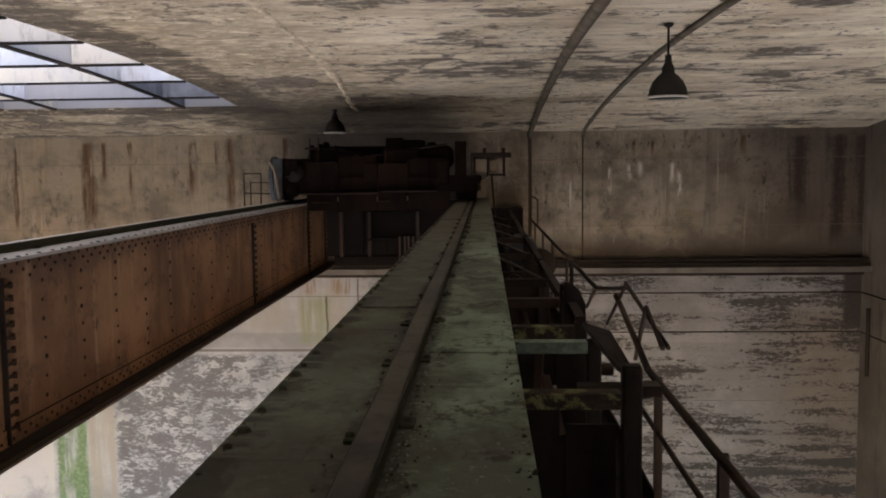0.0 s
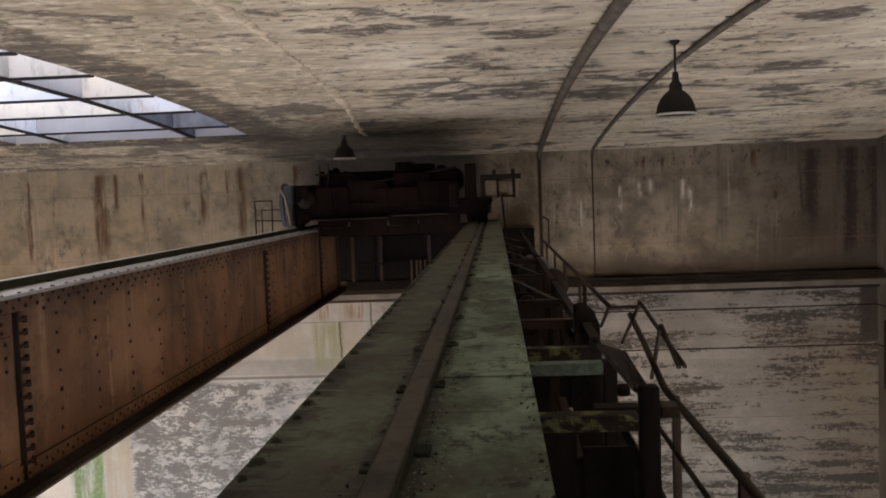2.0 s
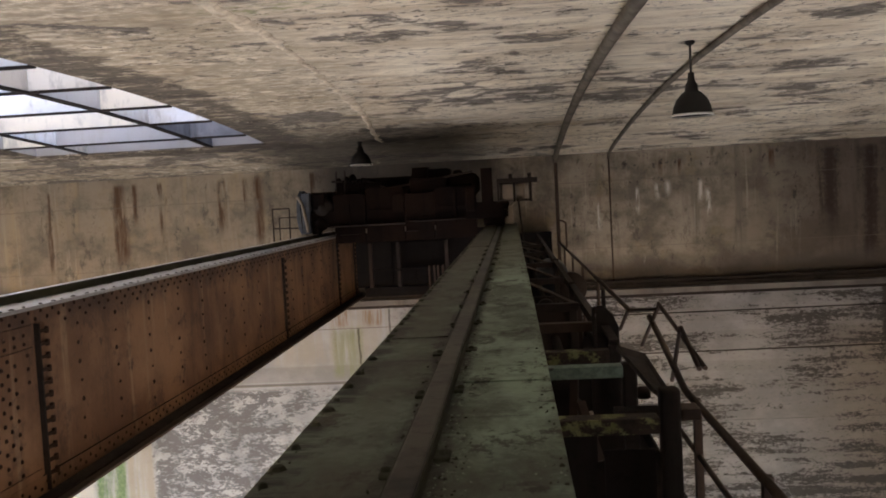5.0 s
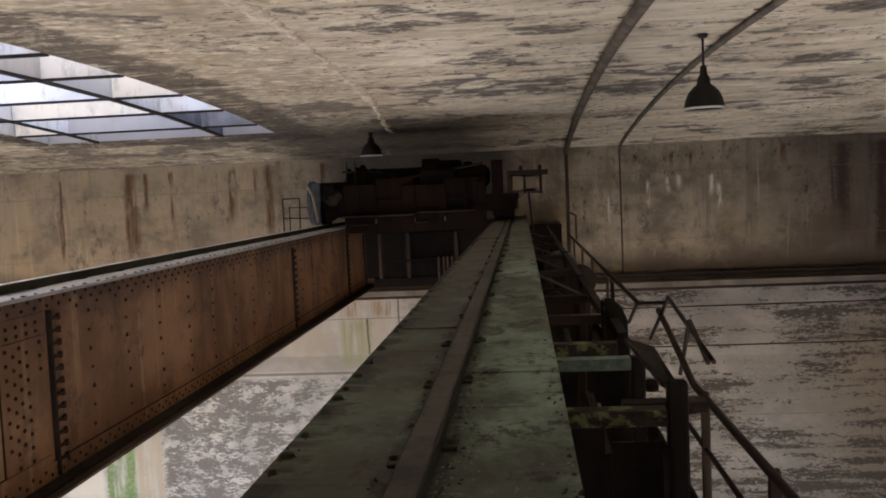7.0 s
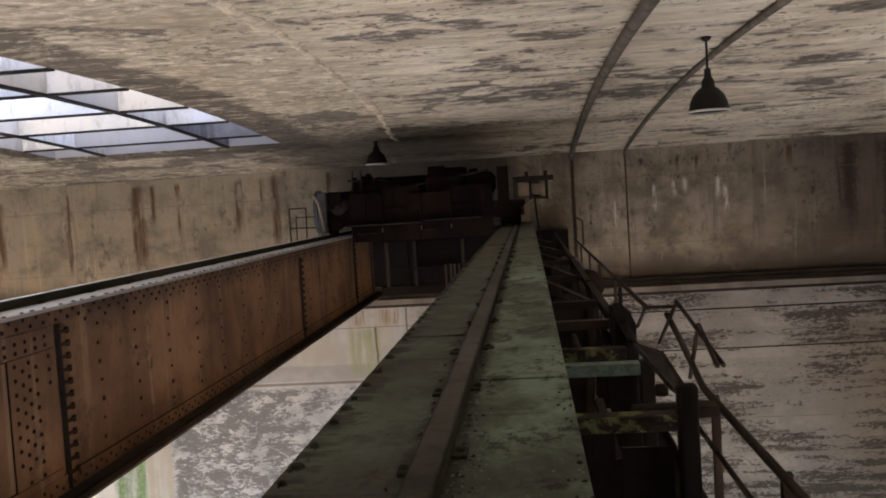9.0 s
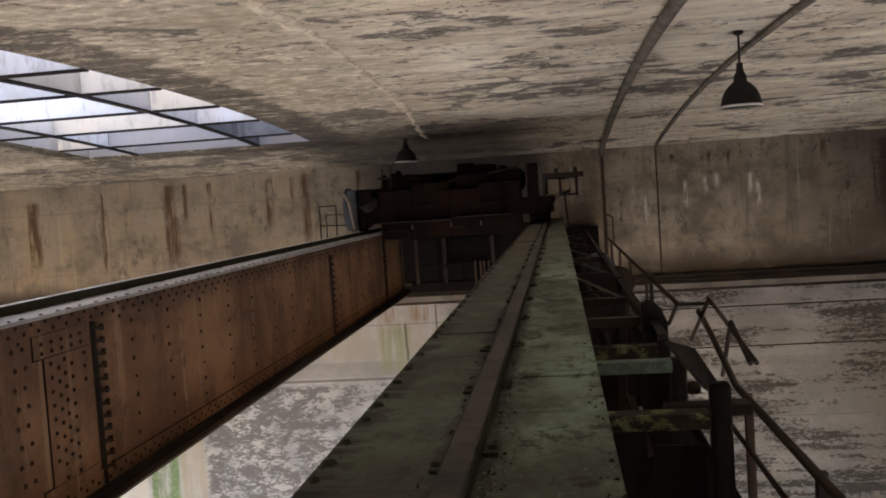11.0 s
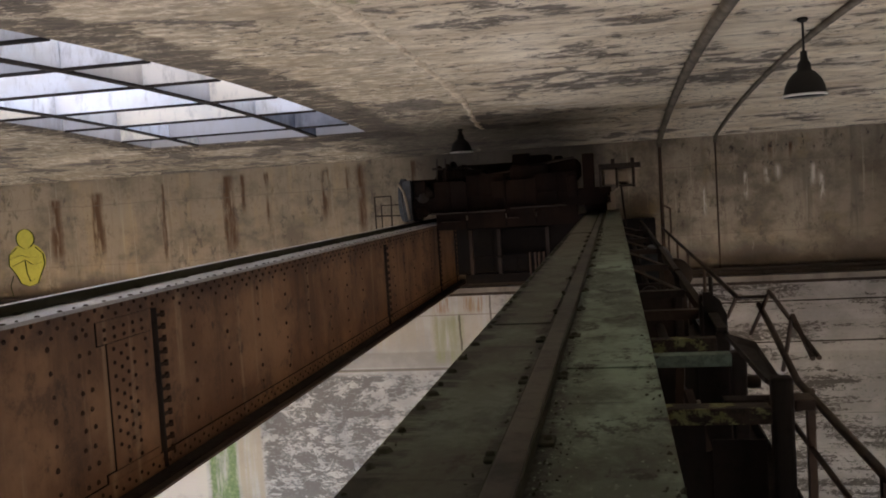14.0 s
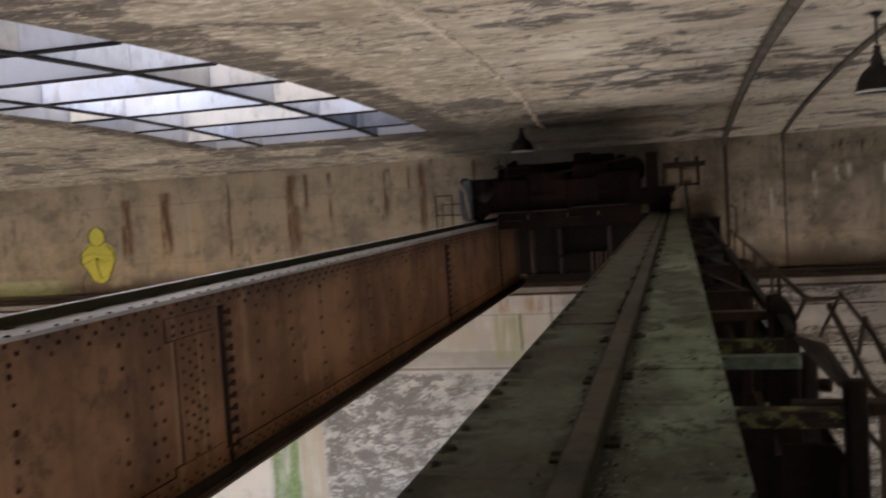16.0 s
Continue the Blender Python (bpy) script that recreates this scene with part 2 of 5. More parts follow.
    up = n.mix(n.mul(n.box(z, -0.705, -0.69, 0.01), 0.5), up, (0.15, 0.13, 0.10))
    # uneven darker band just above the ledge
    up = n.mix(n.mul(n.step(z, -0.75, -1.3), n.step(n.noise(0.9, (1, 1, 2), 5.0, 0.6, 31.0), 0.25, 0.5), 0.85), up, (0.075, 0.064, 0.055))
    # soot on the wall behind the winch, its shade painted in too
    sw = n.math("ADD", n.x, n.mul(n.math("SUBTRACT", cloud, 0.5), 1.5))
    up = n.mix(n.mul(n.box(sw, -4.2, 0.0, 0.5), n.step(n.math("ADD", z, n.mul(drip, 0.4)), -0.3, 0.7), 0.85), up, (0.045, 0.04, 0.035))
    # whitewash below, flaked along the board marks
    west = n.step(n.x, -2.0, -3.0)
    board = n.noise(1.1, (0.55, 1, 5.5), 7.0, 0.68, 3.0)
    flake = n.noise(11.0, (0.75, 1, 1.7), 9.0, 0.82, 8.0)
    fewer = n.step(n.noise(0.45, (0.8, 1, 2.2), 4.0, 0.55, 17.0), 0.34, 0.62)
    worn = n.step(n.math("ADD", n.math("ADD", n.mul(board, 0.45), n.mul(flake, 0.55)), n.mul(n.math("SUBTRACT", fewer, 0.6), 0.10)), 0.508, 0.519)
    rows = n.t.nodes.new("ShaderNodeTexWhiteNoise")
    rows.noise_dimensions = "1D"
    n.put(rows.inputs["W"], n.math("FLOOR", n.math("DIVIDE", z, 0.215)))
    low = n.mix(n.step(cloud, 0.38, 0.62), (0.190, 0.190, 0.194), (0.265, 0.265, 0.270))
    low = n.mix(n.mul(rows.outputs["Value"], 0.28), low, (0.145, 0.137, 0.128))
    low = n.mix(n.mul(n.step(flake, 0.5, 0.62), 0.25), low, (0.11, 0.105, 0.10))
    # lower wall gets browner and darker towards its east end
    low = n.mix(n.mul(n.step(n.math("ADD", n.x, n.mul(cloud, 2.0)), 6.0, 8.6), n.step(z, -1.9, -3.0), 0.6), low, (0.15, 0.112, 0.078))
    low = n.mix(n.mul(n.step(n.math("ADD", n.x, n.mul(flake, 0.4)), 7.75, 7.9), n.step(n.math("ADD", z, n.mul(flake, 0.3)), -2.85, -2.7), 0.9), low, (0.035, 0.022, 0.016))
    dabs = n.mul(n.step(n.noise(15.0, (0.8, 1, 1.2), 6.0, 0.78, 95.0), 0.545, 0.562), n.step(n.math("ADD", n.mul(board, 0.6), n.mul(fewer, 0.2)), 0.38, 0.45))
    worn = n.most(worn, dabs)
    low = n.mix(n.mul(worn, 0.92), low, n.mix(grit, (0.030, 0.027, 0.026), (0.066, 0.061, 0.057)))
    # the bay seen between the girders: smooth pale render above, mottled wash below
    bay = n.mix(n.step(cloud, 0.38, 0.60), (0.225, 0.250, 0.288), (0.325, 0.355, 0.402))
    bay = n.mix(n.mul(n.step(z, -3.3, -2.7), n.step(drip, 0.3, 0.6), 0.7), bay, (0.27, 0.26, 0.235))
    bay = n.mix(n.mul(n.box(z, -3.34, -3.0, 0.03), 0.5), bay, (0.17, 0.168, 0.165))
    bay = n.mix(n.mul(n.step(flake, 0.56, 0.62), n.step(z, -3.3, -3.5), 0.5), bay, (0.13, 0.133, 0.14))
    edge = n.math("ADD", n.x, n.mul(n.math("SUBTRACT", flake, 0.5), 0.7))
    mottle = n.math("ADD", n.mul(n.noise(2.6, (0.9, 1, 1.5), 9.0, 0.72, 25.0), 0.55), n.mul(n.noise(11.0, (0.7, 1, 2.2), 8.0, 0.8, 29.0), 0.45))
    thin = n.mul(n.step(edge, -4.2, -7.0), 0.035)
    bare = n.mul(n.step(edge, -8.35, -8.2), n.step(edge, -3.4, -4.2), n.step(z, -3.42, -3.56), n.step(n.math("ADD", mottle, thin), 0.508, 0.524))
    bay = n.mix(n.mul(bare, 0.92), bay, n.mix(grit, (0.074, 0.080, 0.092), (0.125, 0.134, 0.152)))
    bay = n.mix(n.mul(n.box(n.x, -8.92, -8.32, 0.05), n.step(drip, 0.3, 0.55), 0.75), bay, (0.26, 0.245, 0.21))
    bay = n.mix(n.mul(n.step(n.x, -9.7, -9.8), n.step(cloud, 0.3, 0.5)), bay, (0.38, 0.40, 0.43))
    alg = n.mul(n.box(n.math("ADD", n.x, n.mul(n.math("SUBTRACT", flake, 0.5), 0.25)), -9.66, -8.96, 0.05), n.step(z, -4.6, -5.1), n.step(n.noise(1.4, (2.5, 1, 0.4), 6.0, 0.66, 40.0), 0.30, 0.52))
    bay = n.mix(n.mul(alg, 0.9), bay, n.mix(n.step(grit, 0.4, 0.65), (0.075, 0.15, 0.065), (0.15, 0.23, 0.12)))
    alg2 = n.mul(n.box(n.math("ADD", n.x, n.mul(n.math("SUBTRACT", flake, 0.5), 0.3)), -4.05, -3.42, 0.08), n.box(z, -3.25, -2.2, 0.12), n.step(drip, 0.34, 0.55))
    bay = n.mix(n.mul(alg2, 0.75), bay, (0.175, 0.205, 0.115))
    rst2 = n.mul(n.box(n.x, -4.0, -2.9, 0.12), n.box(z, -2.15, -1.8, 0.08), n.step(n.noise(2.0, (4, 1, 0.3), 4.0, 0.6, 44.0), 0.47, 0.60))
    bay = n.mix(n.mul(rst2, 0.75), bay, (0.20, 0.125, 0.065))
    crack = n.mul(n.box(n.math("ADD", n.x, n.mul(n.math("SUBTRACT", cloud, 0.5), 0.15)), -2.80, -2.76, 0.012), n.box(z, -2.75, -1.8, 0.03))
    crack = n.most(crack, n.mul(n.box(n.math("ADD", n.x, n.mul(n.math("SUBTRACT", cloud, 0.5), 0.2)), -3.50, -3.46, 0.012), n.box(z, -3.0, -2.2, 0.03)))
    bay = n.mix(n.mul(crack, 0.8), bay, (0.05, 0.045, 0.04))
    low = n.mix(west, low, bay)
    alg3 = n.mul(n.step(n.x, -14.6, -15.3), n.box(z, -1.45, -1.0, 0.06))
    up = n.mix(n.mul(alg3, n.step(cloud, 0.3, 0.5), 0.6), up, (0.30, 0.36, 0.20))
    col = n.mix(n.step(z, -1.60, -1.64), up, low)
    joint = n.mul(n.box(z, -3.42, -3.36, 0.015), n.step(n.x, -3.0, -3.3))
    joint = n.most(joint, n.mul(n.box(z, -2.205, -2.19, 0.008), n.step(n.x, -2.4, -2.5)), n.mul(n.box(z, -4.52, -4.505, 0.006), n.step(n.x, 0.0, 1.0), n.step(cloud, 0.42, 0.5)), n.mul(n.box(z, -5.26, -5.25, 0.006), n.step(n.x, 0.0, 1.0), n.step(cloud, 0.4, 0.5)))
    col = n.mix(n.mul(joint, 0.75), col, (0.085, 0.075, 0.066))
    lines = n.step(n.math("PINGPONG", z, 0.11), 0.006, 0.0)
    height = n.math("SUBTRACT", n.mul(grit, 0.5), n.math("ADD", n.mul(worn, 0.5), n.mul(lines, 0.35)))
    return n.done(col, 0.92, height, 0.4, 0.012)


def plain_concrete(name, a, b, scale=0.8, dark=0.5):
    n = Nodes(name)
    c = n.noise(scale, (1, 1, 1), 7.0, 0.62, 2.0)
    g = n.noise(12.0, (1, 1, 1), 5.0, 0.7, 4.0)
    s = n.noise(1.4, (2.2, 2.2, 0.25), 5.0, 0.6, 9.0)
    col = n.mix(n.step(c, 0.35, 0.65), a, b)
    col = n.mix(n.mul(n.step(s, 0.52, 0.7), dark), col, tuple(v * 0.4 for v in a))
    return n.done(n.mix(n.mul(n.step(g, 0.55, 0.75), 0.3), col, tuple(v * 0.5 for v in a)), 0.92, g, 0.4, 0.01)


def rusty_steel(name, a, b, streak=(0.05, 0.03, 0.02), amount=0.7, rough=0.75, metal=0.0, gloss=0.2):
    """Old painted steel gone to rust, with runs down its face."""
    n = Nodes(name)
    c = n.noise(1.1, (1, 1, 1), 7.0, 0.65, 1.5)
    g = n.noise(26.0, (1, 1, 1), 6.0, 0.72, 3.0)
    s = n.noise(2.0, (3.0, 3.0, 0.25), 6.0, 0.62, 8.0)
    col = n.mix(n.step(c, 0.34, 0.66), a, b)
    col = n.mix(n.mul(n.step(s, 0.5, 0.7), amount), col, streak)
    col = n.mix(n.mul(n.step(g, 0.52, 0.72), 0.45), col, tuple(v * 0.45 for v in a))
    r = n.math("ADD", rough - 0.12, n.mul(g, 0.25))
    return n.done(col, r, n.math("ADD", n.mul(g, 0.5), n.mul(c, 0.4)), 0.35, 0.004, metal, gloss)


def overgrown_steel(name, a, b, cover):
    """Dark rusty steel under a broken skin of lichen or old paint."""
    n = Nodes(name)
    g = n.noise(30.0, (1, 1, 1), 6.0, 0.75, 3.0)
    p = n.noise(9.0, (1, 1, 1.4), 8.0, 0.74, 8.0)
    c = n.noise(3.0, (1, 1, 1), 4.0, 0.6, 5.0)
    steel = n.mix(n.step(g, 0.4, 0.65), (0.05, 0.034, 0.025), (0.022, 0.017, 0.014))
    skin = n.step(n.math("ADD", n.mul(p, 0.7), n.mul(c, 0.3)), cover, cover + 0.05)
    col = n.mix(n.mul(skin, 0.9), steel, n.mix(n.step(g, 0.35, 0.65), a, b))
    return n.done(col, 0.9, n.math("ADD", n.mul(skin, 0.6), n.mul(g, 0.5)), 0.6, 0.004)


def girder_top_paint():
    """Flaking green-grey paint, moss and dirt on the top plates, lightened for torchlight."""
    n = Nodes("torchlit_mossy_green_plate")
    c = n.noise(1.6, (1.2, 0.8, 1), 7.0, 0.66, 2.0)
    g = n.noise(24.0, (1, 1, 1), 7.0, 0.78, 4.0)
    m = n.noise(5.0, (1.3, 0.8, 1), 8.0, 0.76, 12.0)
    # green set lighter so that the paint carries part of the torchlight
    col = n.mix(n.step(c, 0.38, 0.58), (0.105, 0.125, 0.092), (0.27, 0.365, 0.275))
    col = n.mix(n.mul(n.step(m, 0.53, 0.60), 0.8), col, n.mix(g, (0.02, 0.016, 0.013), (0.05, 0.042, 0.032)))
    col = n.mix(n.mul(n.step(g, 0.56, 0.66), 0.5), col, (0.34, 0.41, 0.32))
    # browner and darker west of the rail
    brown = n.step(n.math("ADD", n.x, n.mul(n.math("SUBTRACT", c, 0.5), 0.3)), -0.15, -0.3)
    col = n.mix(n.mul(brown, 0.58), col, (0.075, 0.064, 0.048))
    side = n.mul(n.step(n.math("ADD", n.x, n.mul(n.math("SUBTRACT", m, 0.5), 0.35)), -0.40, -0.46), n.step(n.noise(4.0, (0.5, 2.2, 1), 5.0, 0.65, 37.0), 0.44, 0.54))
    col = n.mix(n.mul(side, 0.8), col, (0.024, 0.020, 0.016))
    gutter = n.mul(n.step(n.math("ABSOLUTE", n.math("ADD", n.x, n.math("ADD", 0.205, n.mul(n.math("SUBTRACT", m, 0.5), 0.10)))), 0.075, 0.05), n.step(g, 0.35, 0.55))
    col = n.mix(n.mul(gutter, 0.75), col, (0.03, 0.025, 0.02))
    across = n.noise(2.6, (0.5, 5.0, 1), 5.0, 0.6, 7.0)
    col = n.mix(n.mul(n.step(across, 0.6, 0.72), 0.7), col, (0.022, 0.019, 0.016))
    pool = n.noise(2.3, (1.5, 1.0, 1), 7.0, 0.7, 57.0)
    col = n.mix(n.mul(n.step(pool, 0.5, 0.62), 0.6), col, n.mix(g, (0.03, 0.026, 0.02), (0.085, 0.085, 0.062)))
    # browner and darker farther out
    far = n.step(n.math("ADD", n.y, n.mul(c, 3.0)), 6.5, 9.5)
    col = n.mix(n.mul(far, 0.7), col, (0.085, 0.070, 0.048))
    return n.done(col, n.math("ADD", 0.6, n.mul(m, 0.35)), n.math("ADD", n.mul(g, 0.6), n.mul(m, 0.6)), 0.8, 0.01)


def girder_web():
    """The rust-brown web of the bridge girder."""
    n = Nodes("rust_brown_web")
    c = n.noise(0.9, (1, 1, 1), 6.0, 0.62, 1.0)
    s = n.noise(1.3, (1, 2.6, 0.3), 6.0, 0.64, 5.0)
    g = n.noise(30.0, (1, 1, 1), 6.0, 0.7, 3.0)
    m = n.noise(4.0, (1, 1, 0.7), 6.0, 0.7, 15.0)
    col = n.mix(n.step(c, 0.36, 0.64), (0.150, 0.080, 0.044), (0.285, 0.162, 0.088))
    col = n.mix(n.mul(n.step(s, 0.5, 0.68), 0.55), col, (0.08, 0.044, 0.028))
    col = n.mix(n.mul(n.step(n.noise(1.7, (1, 3.6, 0.22), 5.0, 0.6, 33.0), 0.57, 0.70), 0.6), col, (0.34, 0.235, 0.145))
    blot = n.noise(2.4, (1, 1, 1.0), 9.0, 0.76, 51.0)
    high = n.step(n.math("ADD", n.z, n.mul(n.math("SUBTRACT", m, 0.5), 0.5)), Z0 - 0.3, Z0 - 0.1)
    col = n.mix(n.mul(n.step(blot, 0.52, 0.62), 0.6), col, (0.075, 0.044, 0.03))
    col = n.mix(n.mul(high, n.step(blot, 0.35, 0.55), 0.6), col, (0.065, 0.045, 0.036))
    col = n.mix(n.mul(n.step(m, 0.6, 0.7), 0.75), col, (0.05, 0.032, 0.024))
    col = n.mix(n.mul(n.step(g, 0.55, 0.75), 0.3), col, (0.09, 0.05, 0.03))
    return n.done(col, n.math("ADD", 0.55, n.mul(g, 0.3)), n.math("ADD", n.mul(g, 0.5), m), 0.25, 0.004, 0.1)


def lime_paint():
    """Weathered white paint; each face of the skylight's cells a little different."""
    n = Nodes("white_lime_paint")
    rnd = n.t.nodes.new("ShaderNodeObjectInfo").outputs["Random"]
    other = n.math("FRACT", n.mul(rnd, 17.3))
    c = n.noise(1.5, (1, 1, 1), 7.0, 0.68, 3.0)
    d = n.noise(3.0, (1.5, 1.5, 0.5), 7.0, 0.74, 6.0)
    col = n.mix(n.step(other, 0.2, 0.8), (0.80, 0.74, 0.62), (0.76, 0.79, 0.84))
    col = n.mix(n.mul(n.step(c, 0.42, 0.62), 0.5), col, (0.62, 0.59, 0.54))
    col = n.mix(n.mul(n.step(rnd, 0.25, 0.9), 0.85), col, (0.33, 0.325, 0.335))
    col = n.mix(n.mul(n.step(d, 0.5, 0.64), 0.5), col, (0.36, 0.345, 0.32))
    return n.done(col, 0.85, d, 0.2, 0.006)


def plain(name, colour, rough=0.7, metal=0.0, spread=0.35):
    n = Nodes(name)
    g = n.noise(20.0, (1, 1, 1), 5.0, 0.65, 1.0)
    c = n.noise(4.0, (1, 1, 1), 7.0, 0.7, 4.0)
    col = n.mix(n.mul(n.step(c, 0.35, 0.65), spread * 0.9), colour, tuple(v * 0.45 for v in colour))
    return n.done(n.mix(n.mul(n.step(g, 0.5, 0.75), spread), col, tuple(v * 0.5 for v in colour)), rough, g, 0.25, 0.003, metal)


M_CEIL, M_WALL, M_WEB, M_TOP, M_LIME = ceiling_concrete(), wall_concrete(), girder_web(), girder_top_paint(), lime_paint()
M_CONC = plain_concrete("grey_concrete", (0.26, 0.235, 0.195), (0.37, 0.335, 0.28))
M_FLOOR = plain_concrete("pale_bounce_floor_concrete", (0.52, 0.53, 0.545), (0.62, 0.63, 0.645), 0.4, 0.2)
M_END = plain_concrete("end_wall_concrete", (0.105, 0.086, 0.067), (0.165, 0.138, 0.108), 0.6, 0.6)
M_RUST = rusty_steel("dark_rusty_steel", (0.04, 0.028, 0.022), (0.07, 0.046, 0.033))
M_DARK = rusty_steel("sooty_steel", (0.022, 0.018, 0.016), (0.04, 0.030, 0.025), (0.013, 0.011, 0.010), 0.7, 0.8, 0.0, 0.12)
M_FLANGE = rusty_steel("dusty_flange_steel", (0.30, 0.29, 0.28), (0.40, 0.39, 0.38), (0.13, 0.10, 0.08), 0.4, 0.42, 0.0, 0.6)
M_RAILBAR = rusty_steel("worn_crane_rail_steel", (0.028, 0.024, 0.02), (0.085, 0.076, 0.06), (0.014, 0.012, 0.010), 0.6, 0.6, 0.1)
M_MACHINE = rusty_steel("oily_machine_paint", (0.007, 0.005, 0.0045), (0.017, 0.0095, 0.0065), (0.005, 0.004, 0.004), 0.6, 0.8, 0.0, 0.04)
M_BLUE = plain("pale_blue_grey_paint", (0.07, 0.08, 0.094), 0.55, 0.0, 0.8)
M_CREAM = plain("faded_cream_paint", (0.27, 0.225, 0.17), 0.6)
# lichen and flaking green paint, both lightened to hold some torchlight
M_LICHEN = overgrown_steel("torchlit_lichen_steel", (0.15, 0.16, 0.055), (0.24, 0.25, 0.12), 0.50)
M_MINT = overgrown_steel("torchlit_green_flaking_paint", (0.13, 0.18, 0.145), (0.24, 0.32, 0.26), 0.40)
M_ENAMEL = plain("dark_enamel", (0.022, 0.019, 0.017), 0.6)
M_WHITE = plain("white_enamel", (0.8, 0.79, 0.75), 0.35, 0.0, 0.1)
M_PIPE = plain("dirty_conduit_paint", (0.21, 0.18, 0.14), 0.9, 0.0, 0.95)
M_RIVET = rusty_steel("rust_dark_rivets", (0.036, 0.023, 0.017), (0.065, 0.039, 0.026), (0.03, 0.02, 0.014), 0.6, 0.9, 0.0, 0.05)
M_POLISHED = plain("highlit_worn_steel", (0.5, 0.5, 0.5), 0.3, 0.9, 0.15)
M_JOINT = plain_concrete("crumbling_joint_mortar", (0.46, 0.38, 0.27), (0.80, 0.70, 0.54), 5.0, 0.5)
M_BARE = plain_concrete("bare_bluish_concrete", (0.17, 0.175, 0.195), (0.27, 0.28, 0.31), 1.5, 0.6)
M_LEDGE = plain_concrete("sooty_ledge_concrete", (0.11, 0.10, 0.092), (0.17, 0.158, 0.145), 1.2, 0.5)
# darkest steel, for the bridge ends, cross frame and thin dark lines
M_BLACK = rusty_steel("near_black_plate", (0.005, 0.004, 0.004), (0.010, 0.008, 0.007), (0.005, 0.004, 0.004), 0.6, 0.85, 0.0, 0.08)
M_MOSS = plain("dark_moss_and_dirt", (0.055, 0.055, 0.036), 0.95)
M_FLAKE = plain("pale_green_paint_flakes", (0.24, 0.29, 0.225), 0.9)
M_YELLOW = plain("yellow_green_wall_paint", (0.44, 0.43, 0.07), 0.8)
M_OUTLINE = plain("dark_green_line_paint", (0.035, 0.06, 0.015), 0.8)


# ---- mesh helpers ----
def add_box(bm, lo, hi, bevel=0.0):
    """A box from corner to corner in bm."""
    m = Matrix.Translation([(a + b) / 2 for a, b in zip(lo, hi)]) @ Matrix.Diagonal([max(abs(b - a), 1e-4) for a, b in zip(lo, hi)] + [1.0])
    vs = bmesh.ops.create_cube(bm, size=1.0, matrix=m)["verts"]
    if bevel:
        es = list({e for v in vs for e in v.link_edges})
        bmesh.ops.bevel(bm, geom=es, offset=bevel, segments=2, affect="EDGES", profile=0.6)
    return bm


def add_bar(bm, a, b, w, h=None, sides=4, turn=45.0):
    """A straight bar from a to b: a tube of radius w, or with sides=4 a flat of w by h."""
    a, b = Vector(a), Vector(b)
    d = b - a
    q = d.to_track_quat("Z", "Y").to_matrix().to_4x4()
    m = Matrix.Translation((a + b) / 2) @ q
    if sides == 4:
        bmesh.ops.create_cube(bm, size=1.0, matrix=m @ Matrix.Diagonal((w, h or w, d.length, 1.0)))
    else:
        bmesh.ops.create_cone(bm, cap_ends=True, segments=sides, radius1=w, radius2=h or w, depth=d.length, matrix=m)
    return bm


def add_turned(bm, profile, where, segments=24, axis="Z"):
    """A body turned from (radius, height) pairs, about an upright axis or along X or Y."""
    turn = {"Z": Matrix(), "X": pose(0, 0, 0, 0, 90, 0), "Y": pose(0, 0, 0, -90, 0, 0)}[axis]
    m = Matrix.Translation(where) @ turn
    rings = []
    for r, h in profile:
        rings.append([bm.verts.new(m @ Vector((r * math.cos(2 * math.pi * k / segments), r * math.sin(2 * math.pi * k / segments), h))) for k in range(segments)])
    for p, q in zip(rings, rings[1:]):
        for k in range(segments):
            f = bm.faces.new((p[k], p[(k + 1) % segments], q[(k + 1) % segments], q[k]))
            f.smooth = True
    return bm


def add_extruded(bm, outline, a, b, axis="X"):
    """A prism: outline pairs in the plane across the axis, from a to b along it."""
    def at(u, v, s):
        return {"X": (s, u, v), "Y": (u, s, v), "Z": (u, v, s)}[axis]
    p = [bm.verts.new(at(u, v, a)) for u, v in outline]
    q = [bm.verts.new(at(u, v, b)) for u, v in outline]
    n = len(p)
    bm.faces.new(p), bm.faces.new(q[::-1])
    for k in range(n):
        bm.faces.new((p[k], q[k], q[(k + 1) % n], p[(k + 1) % n]))
    bmesh.ops.recalc_face_normals(bm, faces=bm.faces[:])
    return bm


def part(name, bm, material, parent=None, label=""):
    """Links bm as one mesh object, under a thing if one is given."""
    me = bpy.data.meshes.new(name)
    bm.to_mesh(me)
    bm.free()
    me.materials.append(material)
    ob = new(name, me)
    if parent is not None:
        ob.parent = parent
        ob.matrix_parent_inverse = parent.matrix_world.inverted()
    if label:
        ob["label"] = label
    return ob


def thing(name, where, label, category, group="", kind=""):
    """An Empty at the base of a thing."""
    ob = new(name)
    ob.empty_display_size = 0.2
    ob.location = where
    ob.matrix_world = Matrix.Translation(where)
    return tagged(ob, label, category, group, kind)


def boxed(name, lo, hi, material, parent=None, label="", bevel=0.0):
    return part(name, add_box(bmesh.new(), lo, hi, bevel), material, parent, label)


